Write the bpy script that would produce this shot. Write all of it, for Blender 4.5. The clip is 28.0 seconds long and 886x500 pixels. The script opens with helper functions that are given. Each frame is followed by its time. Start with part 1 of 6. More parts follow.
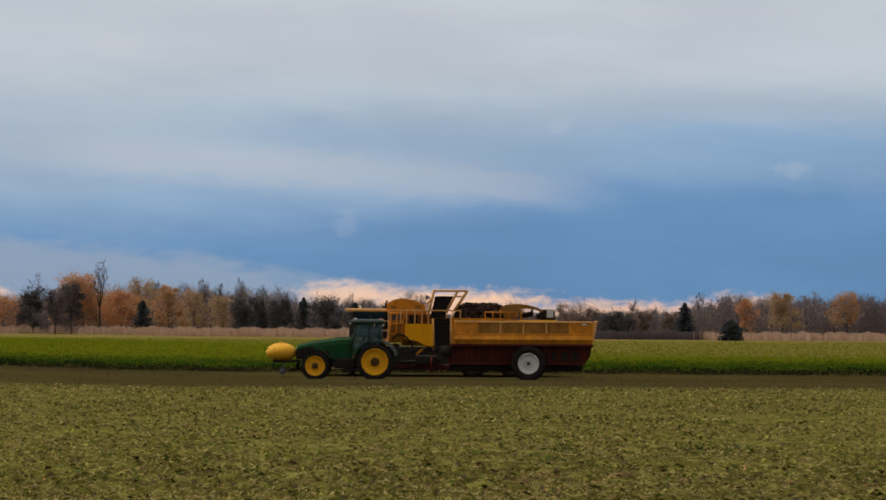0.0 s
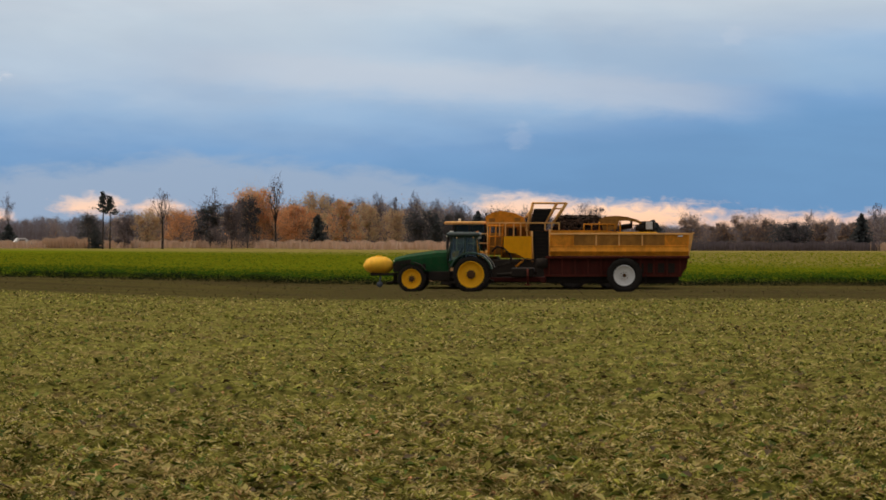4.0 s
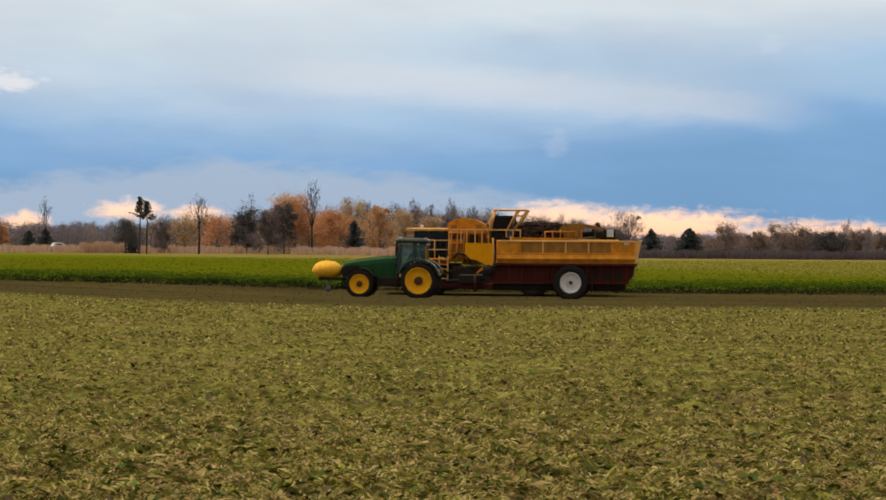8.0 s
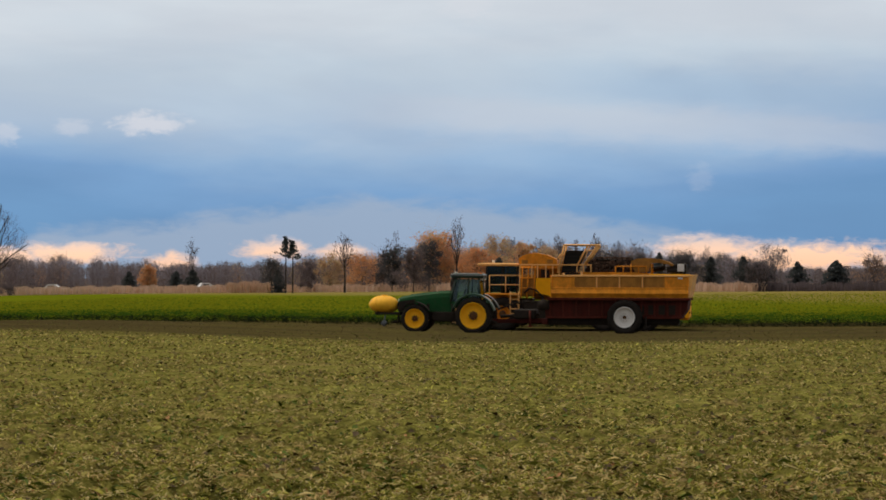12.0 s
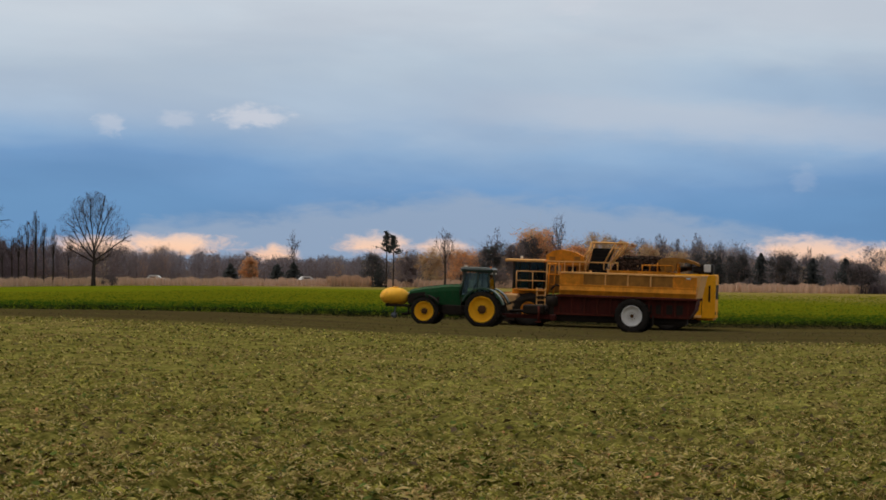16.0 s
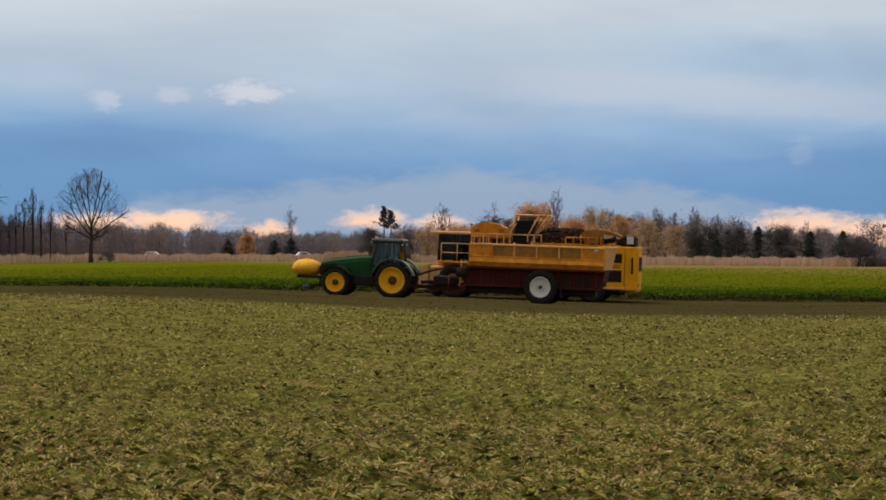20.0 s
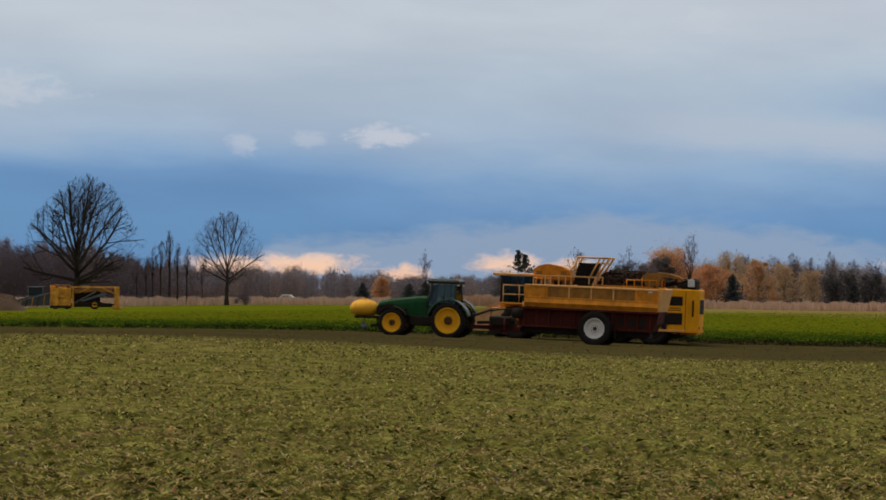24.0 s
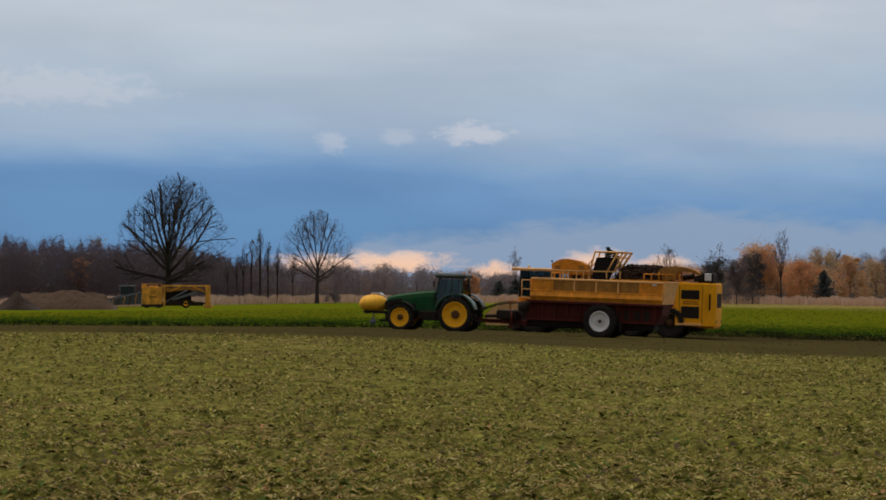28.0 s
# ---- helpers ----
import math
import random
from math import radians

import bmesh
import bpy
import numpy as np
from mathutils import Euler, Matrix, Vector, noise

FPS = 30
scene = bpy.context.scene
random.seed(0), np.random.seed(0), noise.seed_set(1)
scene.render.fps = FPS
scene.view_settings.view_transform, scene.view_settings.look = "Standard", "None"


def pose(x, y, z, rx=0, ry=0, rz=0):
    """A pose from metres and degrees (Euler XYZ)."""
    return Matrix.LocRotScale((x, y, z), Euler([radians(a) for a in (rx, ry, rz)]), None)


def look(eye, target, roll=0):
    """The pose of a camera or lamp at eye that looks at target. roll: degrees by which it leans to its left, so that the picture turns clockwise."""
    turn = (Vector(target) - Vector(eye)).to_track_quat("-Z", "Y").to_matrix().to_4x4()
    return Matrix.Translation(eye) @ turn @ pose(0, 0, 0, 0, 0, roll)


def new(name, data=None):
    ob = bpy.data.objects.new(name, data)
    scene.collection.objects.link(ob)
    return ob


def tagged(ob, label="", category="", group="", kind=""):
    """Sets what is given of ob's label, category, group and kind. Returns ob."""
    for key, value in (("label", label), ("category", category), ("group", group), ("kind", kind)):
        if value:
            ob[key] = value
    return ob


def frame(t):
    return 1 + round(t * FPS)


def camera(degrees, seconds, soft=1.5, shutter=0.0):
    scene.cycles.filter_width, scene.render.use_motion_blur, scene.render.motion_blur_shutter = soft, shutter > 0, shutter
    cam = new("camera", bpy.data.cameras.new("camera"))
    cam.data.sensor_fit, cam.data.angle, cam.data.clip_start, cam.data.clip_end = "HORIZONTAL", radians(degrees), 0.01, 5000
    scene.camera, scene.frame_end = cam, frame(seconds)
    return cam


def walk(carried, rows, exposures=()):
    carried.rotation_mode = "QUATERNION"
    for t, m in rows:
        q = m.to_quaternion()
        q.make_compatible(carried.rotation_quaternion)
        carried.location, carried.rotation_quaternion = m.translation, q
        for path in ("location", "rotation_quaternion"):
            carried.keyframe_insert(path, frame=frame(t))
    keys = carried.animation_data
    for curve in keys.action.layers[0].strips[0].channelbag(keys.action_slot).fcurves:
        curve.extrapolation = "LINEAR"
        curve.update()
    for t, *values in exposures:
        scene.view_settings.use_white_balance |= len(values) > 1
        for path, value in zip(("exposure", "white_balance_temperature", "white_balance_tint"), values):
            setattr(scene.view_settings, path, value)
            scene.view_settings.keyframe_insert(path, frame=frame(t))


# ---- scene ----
cam = camera(18.94, 28.0, soft=1.7)
EYE = Vector((0.0, 0.0, 3.3))


def aim(az, el):
    """The way that leads az degrees to the right of +y and el degrees up."""
    a, e = radians(az), radians(el)
    return Vector((math.sin(a) * math.cos(e), math.cos(a) * math.cos(e), math.sin(e)))


# seconds, heading, tilt and lean of the hand-held camera, in degrees
PATH = [
    (0, 7.097, 1.469, 0.317), (0.5, 6.896, 1.124, 0.414), (1, 6.673, 0.502, 0.391), (1.5, 5.807, 0.593, 0.119),
    (2, 4.735, 0.356, -0.114), (2.5, 4.192, 0.470, -0.115), (3, 4.005, -0.199, 0.110), (3.5, 3.627, -0.414, 0.031),
    (5.5, 2.917, -0.651, 0.146), (6, 2.969, -0.962, 0.564), (6.5, 2.629, -0.941, 0.510), (7, 2.867, -0.695, 0.498),
    (7.5, 2.395, -0.177, 0.234), (8, 2.568, -0.275, 0.294), (8.5, 2.462, -1.122, 0.252), (9, 2.022, -0.742, 0.331),
    (9.5, 1.924, -0.298, 0.753), (10, 1.845, -0.413, 1.004), (10.5, 1.190, -0.219, 0.662), (11, 1.109, -0.347, 0.448),
    (11.5, 0.159, 0.731, -0.031), (12, -0.554, 0.515, -0.434), (12.5, -0.932, 0.820, -0.451), (13, -1.513, 0.289, 0.008),
    (13.5, -2.173, 0.341, 0.021), (15.5, -3.020, 0.540, 0.430), (15.8, -2.224, 0.141, 0.462), (16, -2.729, 0.436, 0.495),
    (16.5, -3.293, 0.548, 0.151), (17, -3.411, 0.795, 0.106), (17.5, -3.575, 0.724, 0.001), (18, -3.869, 0.701, 0.158),
    (18.5, -4.173, 0.249, 0.087), (19, -3.308, 0.266, 0.089), (19.5, -2.515, -0.205, 0.343), (20, -2.669, -0.106, 0.202),
    (20.5, -2.242, 0.163, 0.559), (22.5, -3.960, -0.500, 0.950), (22.6, -4.569, -0.049, 0.500), (23, -4.190, 0.371, 0.096),
    (23.5, -5.527, 1.253, 0.213), (24, -5.573, 0.827, 0.444), (24.5, -5.142, 1.026, 0.976), (25, -5.862, 0.598, 1.062),
    (25.5, -6.695, 0.725, 0.600), (26, -7.815, 1.016, -0.071), (26.5, -7.560, 0.496, 0.169), (27, -7.791, 0.915, -0.032),
    (27.5, -7.933, 0.766, 0.193), (28, -7.510, 0.760, 0.193),
]
# seconds, stops, white balance
EXPOSURES = [(0, -0.02, 6600, 10), (1, -0.03, 6550, 10), (2, 0.06, 6550, 10), (3, 0.12, 6600, 10), (5.5, 0.42, 6950, 10), (7, 0.46, 7050, 10), (11, 0.44, 7050, 10), (12, 0.23, 6700, 10), (13, 0.08, 6600, 10), (13.5, 0.06, 6600, 10),
             (16, 0.08, 6500, 10), (18, 0.02, 6500, 10), (20, 0.2, 6650, 10), (22.5, 0.26, 6550, 10), (23.2, 0.22, 6550, 10), (24, -0.02, 6450, 10), (28, -0.05, 6400, 10)]
walk(cam, [(t, look(EYE, EYE + 100 * aim(az, el), roll)) for t, az, el, roll in PATH], EXPOSURES)

# ---- sky and light ----


class Nodes:
    """Short ways to make nodes in a tree."""

    def __init__(self, tree):
        self.tree = tree

    def add(self, kind):
        return self.tree.nodes.new(kind)

    def put(self, value, socket):
        if isinstance(value, bpy.types.NodeSocket):
            self.tree.links.new(value, socket)
        elif isinstance(value, tuple) and len(value) == 3 and socket.type == "RGBA":
            socket.default_value = (*value, 1)
        else:
            socket.default_value = value

    def math(self, op, a, b=0.0, c=0.0, clamp=False):
        n = self.add("ShaderNodeMath")
        n.operation, n.use_clamp = op, clamp
        for v, s in zip((a, b, c), n.inputs):
            self.put(v, s)
        return n.outputs[0]

    def mix(self, fac, a, b, blend="MIX"):
        n = self.add("ShaderNodeMix")
        n.data_type, n.blend_type = "RGBA", blend
        for v, s in zip((fac, a, b), (n.inputs[0], n.inputs[6], n.inputs[7])):
            self.put(v, s)
        return n.outputs[2]

    def noise(self, vector, scale, detail=4.0, rough=0.55, warp=0.0):
        n = self.add("ShaderNodeTexNoise")
        if vector is not None:
            self.put(vector, n.inputs["Vector"])
        for k, v in (("Scale", scale), ("Detail", detail), ("Roughness", rough), ("Distortion", warp)):
            n.inputs[k].default_value = v
        return n.outputs[0]

    def ramp(self, fac, stops):
        n = self.add("ShaderNodeValToRGB")
        while len(n.color_ramp.elements) < len(stops):
            n.color_ramp.elements.new(0.5)
        for e, (at, col) in zip(n.color_ramp.elements, stops):
            e.position, e.color = at, (*col, 1) if len(col) == 3 else col
        self.put(fac, n.inputs[0])
        return n.outputs[0]

    def step(self, v, lo, hi, a=0.0, b=1.0):
        n = self.add("ShaderNodeMapRange")
        n.interpolation_type = "SMOOTHSTEP"
        for x, s in zip((v, lo, hi, a, b), n.inputs):
            self.put(x, s)
        return n.outputs[0]

    def vec(self, x, y, z):
        n = self.add("ShaderNodeCombineXYZ")
        for v, s in zip((x, y, z), n.inputs):
            self.put(v, s)
        return n.outputs[0]


def make_world():
    world = bpy.data.worlds.new("world")
    scene.world = world
    world.use_nodes = True
    world.node_tree.nodes.clear()
    n = Nodes(world.node_tree)
    clear = n.add("ShaderNodeTexSky")
    clear.sky_type, clear.sun_disc, clear.sun_elevation, clear.sun_rotation = "NISHITA", False, radians(61), radians(-58)
    co = n.add("ShaderNodeTexCoord").outputs["Generated"]
    sep = n.add("ShaderNodeSeparateXYZ")
    n.put(co, sep.inputs[0])
    x, y, z = sep.outputs
    az = n.math("MULTIPLY", n.math("ARCTAN2", x, y), 57.2958)
    el = n.math("MULTIPLY", n.math("ARCSINE", z), 57.2958)
    tilted = n.math("ADD", el, n.math("MULTIPLY", az, 0.05))
    flat = n.vec(n.math("MULTIPLY", az, 0.15), n.math("MULTIPLY", tilted, 0.7), 0.0)
    big = n.noise(flat, 1.1, 3, 0.5, 0.4)
    fine = n.noise(n.vec(n.math("MULTIPLY", az, 0.5), n.math("MULTIPLY", el, 1.5), 0.0), 1.6, 6, 0.6, 0.3)
    curl = n.math("SUBTRACT", n.noise(n.vec(n.math("MULTIPLY", az, 1.0), n.math("MULTIPLY", el, 2.2), 3.0), 2.4, 7, 0.62, 0.4), 0.5)
    wob = n.math("SUBTRACT", big, 0.5)
    wob2 = n.math("SUBTRACT", fine, 0.5)
    # the cloud deck: grey-white overhead, slate blue lower down, the blue reaching higher on the right
    elw = n.math("ADD", n.math("SUBTRACT", el, n.math("ADD", n.math("MULTIPLY", n.step(az, 4.0, 11.5, 0.0, 1.15), n.step(el, 5.3, 4.0)), n.math("MULTIPLY", n.step(az, -5.0, -11.0, 0.0, 1.0), n.step(el, 3.6, 2.2)))), n.math("ADD", n.math("MULTIPLY", wob, 1.5), n.math("MULTIPLY", wob2, 0.35)))
    deck = n.ramp(n.math("DIVIDE", elw, 12.0, clamp=True), list(zip(DECK_AT, DECK)))
    # a long pale streak that sinks to the right, and the blue slot above it
    lane = n.math("ADD", n.math("SUBTRACT", el, 3.42), n.math("ADD", n.math("MULTIPLY", az, 0.068), n.math("MULTIPLY", wob2, 0.5)))
    reach = n.math("MULTIPLY", n.step(az, -4.0, 0.5), n.step(az, 11.5, 8.0))
    band = n.math("MULTIPLY", n.math("MULTIPLY", n.step(lane, -0.62, -0.05), n.step(lane, 0.6, 0.15)), reach)
    deck = n.mix(n.math("MULTIPLY", band, 0.5), deck, STREAK)
    slot = n.math("MULTIPLY", n.math("MULTIPLY", n.step(lane, 0.25, 0.75), n.step(lane, 1.7, 0.9)), n.math("MULTIPLY", n.step(az, 0.0, 5.0), 0.5))
    deck = n.mix(slot, deck, SLOT)
    streak = n.noise(n.vec(n.math("MULTIPLY", az, 0.14), n.math("MULTIPLY", tilted, 0.55), 7.0), 1.3, 5, 0.5, 0.3)
    shade = n.step(streak, 0.3, 0.7, 0.94, 1.05)
    deck = n.mix(1.0, deck, n.vec(shade, shade, n.math("ADD", n.math("MULTIPLY", shade, 0.8), 0.2)), "MULTIPLY")
    # paler bank that lies low on the left
    crest = n.ramp(n.math("DIVIDE", n.math("ADD", az, 20.0), 40.0, clamp=True), [(a, (h, h, h)) for a, h in BANK_TOP])
    top = n.math("ADD", n.math("MULTIPLY", crest, 2.0), n.math("ADD", n.math("MULTIPLY", wob2, 0.9), n.math("MULTIPLY", wob, 0.5)))
    bank = n.step(n.math("SUBTRACT", el, top), 0.16, -0.3)
    col = n.mix(n.math("MULTIPLY", bank, 0.85), deck, BANK)

    def patch(az0, el0, wa, we, ragged=0.8):
        u = n.math("DIVIDE", n.math("SUBTRACT", az, az0), wa)
        v = n.math("DIVIDE", n.math("SUBTRACT", el, el0), we)
        d = n.math("SQRT", n.math("ADD", n.math("MULTIPLY", u, u), n.math("MULTIPLY", v, v)))
        d = n.math("ADD", d, n.math("MULTIPLY", curl, ragged * 2.2))
        return n.step(d, 1.25, 0.35)

    # breaks in the cloud low over the trees, where the evening sun shows
    glow = None
    for a0, e0, wa, we, k in BREAKS:
        p = n.math("MULTIPLY", patch(a0, e0, wa, we), k)
        glow = p if glow is None else n.math("MAXIMUM", glow, p)
    warm = n.ramp(n.math("DIVIDE", el, 1.0, clamp=True), [(0.0, WARM[0]), (0.5, WARM[1]), (1.0, WARM[2])])
    col = n.mix(glow, col, warm)
    # small white puffs
    puff = None
    for a0, e0, wa, we, k in PUFFS:
        p = n.math("MULTIPLY", patch(a0, e0, wa, we, 1.0), k)
        puff = p if puff is None else n.math("MAXIMUM", puff, p)
    col = n.mix(puff, col, PUFF)
    # the sky dims towards the side away from the evening sun
    away = n.step(y, 0.75, -0.6)
    col = n.mix(away, col, n.mix(1.0, col, BACK, "MULTIPLY"))
    bright = n.mix(0.04, col, n.mix(1.0, clear.outputs[0], (0.12, 0.12, 0.12), "MULTIPLY"))
    bg = n.add("ShaderNodeBackground")
    n.put(bright, bg.inputs[0])
    bg.inputs[1].default_value = 1.0
    out = n.add("ShaderNodeOutputWorld")
    n.put(bg.outputs[0], out.inputs[0])


# shares of 12 degrees of elevation, and the deck's colour there
DECK_AT = (0.04, 0.10, 0.142, 0.2, 0.267, 0.367, 0.46, 0.92)
DECK = [(0.112, 0.256, 0.474), (0.118, 0.264, 0.490), (0.146, 0.292, 0.524), (0.236, 0.374, 0.572), (0.346, 0.450, 0.594), (0.422, 0.506, 0.606), (0.51, 0.566, 0.638), (0.645, 0.655, 0.68)]
STREAK, SLOT = (0.45, 0.49, 0.575), (0.236, 0.372, 0.552)
BACK = (0.54, 0.51, 0.48)
BANK = (0.272, 0.356, 0.492)
# share of the way round from -20 to 20 degrees, half of the bank's height in degrees
BANK_TOP = [(0.0, 0.0), (0.24, 0.1), (0.27, 0.5), (0.35, 0.6), (0.44, 0.85), (0.56, 0.62), (0.62, 0.4), (0.7, 0.2), (0.85, 0.1)]
WARM = [(0.90, 0.52, 0.33), (0.93, 0.61, 0.43), (0.58, 0.54, 0.58)]
PUFF = (0.64, 0.64, 0.69)
# azimuth, elevation, half width, half height in degrees, strength
BREAKS = [(7.2, 0.28, 2.4, 0.36, 1.0), (5.1, 0.50, 1.2, 0.32, 0.9), (10.8, 0.12, 2.4, 0.30, 0.8), (13.6, 0.25, 1.2, 0.32, 0.7),
          (-4.15, 0.56, 0.8, 0.24, 0.9), (-2.7, 0.48, 0.6, 0.2, 0.8), (-6.4, 0.26, 0.55, 0.26, 0.9), (-8.6, 0.50, 1.4, 0.24, 1.0), (-10.0, 0.45, 1.3, 0.22, 0.9), (2.4, 0.1, 3.0, 0.25, 0.6)]
PUFFS = [(-9.92, 3.05, 0.34, 0.26, 0.36), (-8.5, 3.22, 0.40, 0.19, 0.3), (-6.85, 3.26, 0.75, 0.24, 0.62), (0.0, 5.8, 0.6, 0.4, 0.2), (5.0, 2.0, 0.3, 0.3, 0.12),
         (9.6, 4.15, 0.3, 0.22, 0.1), (14.6, 3.2, 0.4, 0.2, 0.16), (-15.9, 4.2, 2.2, 0.42, 0.4)]
make_world()
sun = new("sun", bpy.data.lights.new("sun", "SUN"))
sun.data.energy, sun.data.angle, sun.data.color = 1.5, radians(30), (1.0, 0.86, 0.68)
sun.matrix_world = look((0, 0, 0), -1 * Vector((-0.40, 0.25, 0.85)))

# ---- materials ----
def axes(n, vector):
    sep = n.add("ShaderNodeSeparateXYZ")
    n.put(vector, sep.inputs[0])
    return sep.outputs


def material(name, base, rough=0.7, metal=0.0, vary=0.25, scale=3.0, grime=0.0, grime_col=(0.09, 0.065, 0.04), bump=0.0, bump_scale=40.0,
             island=0.0, thin=0.0, patch=None, streak=0.0, tints=None):
    """A surface with colour variation at two scales, grime patches and fine relief."""
    m = bpy.data.materials.new(name)
    m.use_nodes = True
    n = Nodes(m.node_tree)
    b = m.node_tree.nodes["Principled BSDF"]
    co = n.add("ShaderNodeTexCoord").outputs["Object"]
    wide, fine = n.noise(co, scale, 4), n.noise(co, scale * 9, 3)
    k = n.math("ADD", n.math("MULTIPLY", wide, 1.3 * vary), n.math("MULTIPLY", fine, 0.7 * vary))
    k = n.math("ADD", k, 1.0 - vary)
    if island:
        geo = n.add("ShaderNodeNewGeometry")
        k = n.math("MULTIPLY", k, n.math("ADD", n.math("MULTIPLY", geo.outputs["Random Per Island"], 2 * island), 1.0 - island))
    if patch:
        # a second colour in drifts a metre or more across
        base = n.mix(n.step(n.noise(n.vec(*[n.math("MULTIPLY", o, f) for o, f in zip(axes(n, co), (0.35, 0.9, 0.5))]), 1.0, 5, 0.6), 0.42, 0.6), base, patch)
    if streak:
        # runs of dirt and faded paint down an upright sheet
        x, y, z = axes(n, co)
        run = n.noise(n.vec(n.math("MULTIPLY", x, 2.2), n.math("MULTIPLY", y, 2.2), n.math("MULTIPLY", z, 0.6)), 1.0, 5, 0.65)
        k = n.math("MULTIPLY", k, n.step(run, 0.28, 0.7, 1.0 - streak, 1.0 + 0.5 * streak))
    if tints:
        # pieces differ in hue, each by chance
        pick = n.ramp(n.add("ShaderNodeNewGeometry").outputs["Random Per Island"], tints)
        base = n.mix(0.75, base, pick)
    col = n.mix(1.0, base, n.vec(k, k, k), "MULTIPLY")
    if grime:
        g = n.math("MULTIPLY", n.step(n.noise(co, scale * 1.7, 6, 0.65), 0.38, 0.75), grime)
        col = n.mix(g, col, grime_col)
    n.put(col, b.inputs["Base Color"])
    n.put(n.math("ADD", n.math("MULTIPLY", fine, 0.25), rough - 0.12), b.inputs["Roughness"])
    b.inputs["Metallic"].default_value = metal
    b.inputs["Specular IOR Level"].default_value = 0.4 if rough < 0.6 else 0.06 if island else 0.2
    if bump:
        bp = n.add("ShaderNodeBump")
        bp.inputs["Strength"].default_value, bp.inputs["Distance"].default_value = 0.7, bump
        n.put(n.noise(co, bump_scale, 4), bp.inputs["Height"])
        n.put(bp.outputs[0], b.inputs["Normal"])
    if thin:
        # a leaf or twig tip lets part of the light through
        front, through_it, both = n.add("ShaderNodeBsdfDiffuse"), n.add("ShaderNodeBsdfTranslucent"), n.add("ShaderNodeMixShader")
        n.put(col, front.inputs[0])
        n.put(col, through_it.inputs[0])
        both.inputs[0].default_value = thin
        n.put(front.outputs[0], both.inputs[1])
        n.put(through_it.outputs[0], both.inputs[2])
        n.put(both.outputs[0], m.node_tree.nodes["Material Output"].inputs[0])
    return m


def window_glass(name, tint, gloss):
    """A thin tinted pane: clear to look through, glossy by its angle."""
    m = bpy.data.materials.new(name)
    m.use_nodes = True
    n = Nodes(m.node_tree)
    clear, shine, both, edge_on = n.add("ShaderNodeBsdfTransparent"), n.add("ShaderNodeBsdfGlossy"), n.add("ShaderNodeMixShader"), n.add("ShaderNodeFresnel")
    n.put(tint, clear.inputs[0])
    n.put((0.8, 0.9, 1.0), shine.inputs[0])
    shine.inputs["Roughness"].default_value = 0.08
    edge_on.inputs[0].default_value = gloss
    n.put(edge_on.outputs[0], both.inputs[0])
    n.put(clear.outputs[0], both.inputs[1])
    n.put(shine.outputs[0], both.inputs[2])
    n.put(both.outputs[0], m.node_tree.nodes["Material Output"].inputs[0])
    return m


GREEN = material("tractor_green_paint", (0.004, 0.078, 0.020), 0.62, vary=0.25, grime=0.2, streak=0.15)
# pale green that paints the sky's highlight on dark green paint
HIGHLIGHT_GREEN = material("highlight_green_paint", (0.055, 0.115, 0.08), 0.35, vary=0.2, grime=0.2)
YELLOW_RIM = material("yellow_rim_paint", (1.0, 0.50, 0.015), 0.62, vary=0.15, grime=0.15, grime_col=(0.4, 0.17, 0.02))
TANK = material("yellow_tank_plastic", (0.97, 0.51, 0.035), 0.62, vary=0.25, grime=0.3, grime_col=(0.55, 0.24, 0.03))
YELLOW = material("dusty_yellow_steel", (0.84, 0.305, 0.022), 0.65, vary=0.4, scale=1.4, grime=0.5, grime_col=(0.24, 0.085, 0.012), streak=0.2)
YELLOW_CLEAN = material("bright_yellow_steel", (1.0, 0.43, 0.004), 0.64, vary=0.2, scale=1.5, grime=0.2, grime_col=(0.55, 0.20, 0.01), streak=0.1)
WAGON_YELLOW = material("faded_yellow_steel", (0.88, 0.335, 0.030), 0.68, vary=0.4, scale=1.3, grime=0.5, grime_col=(0.33, 0.11, 0.014), streak=0.22)
CREAM = material("pale_worn_yellow_steel", (0.92, 0.49, 0.165), 0.6, vary=0.3, scale=2.0, grime=0.35, grime_col=(0.4, 0.18, 0.04))
DUST = material("dusty_tan_shield", (0.70, 0.42, 0.19), 0.85, vary=0.4, scale=1.6, grime=0.4, grime_col=(0.22, 0.12, 0.05))
CAB_GLASS = window_glass("smoked_cab_glass", (0.34, 0.43, 0.45), 1.5)
MESH_PANEL = material("brown_mesh_panel", (0.44, 0.20, 0.042), 0.8, vary=0.45, scale=2.0, grime=0.4, grime_col=(0.14, 0.065, 0.02), bump=0.01, bump_scale=60, streak=0.25)
RED = material("dark_red_steel", (0.085, 0.0125, 0.008), 0.75, vary=0.45, scale=1.2, grime=0.6, grime_col=(0.036, 0.014, 0.009), streak=0.3)
RED_LIGHT = material("worn_red_steel", (0.115, 0.020, 0.012), 0.75, vary=0.4, grime=0.45, grime_col=(0.05, 0.026, 0.016), streak=0.3)
RUBBER = material("muddy_rubber", (0.021, 0.018, 0.016), 0.9, vary=0.3, grime=0.45, grime_col=(0.048, 0.033, 0.022), bump=0.01)
WHITE_RIM = material("white_rim_paint", (0.84, 0.82, 0.79), 0.5, vary=0.12, grime=0.2, grime_col=(0.35, 0.28, 0.22))
DARK = material("dark_steel", (0.024, 0.0185, 0.015), 0.8, vary=0.3, grime=0.4, grime_col=(0.05, 0.032, 0.02))
HUB = material("rusty_brown_hub", (0.11, 0.05, 0.018), 0.7, vary=0.4, scale=6.0, grime=0.4)
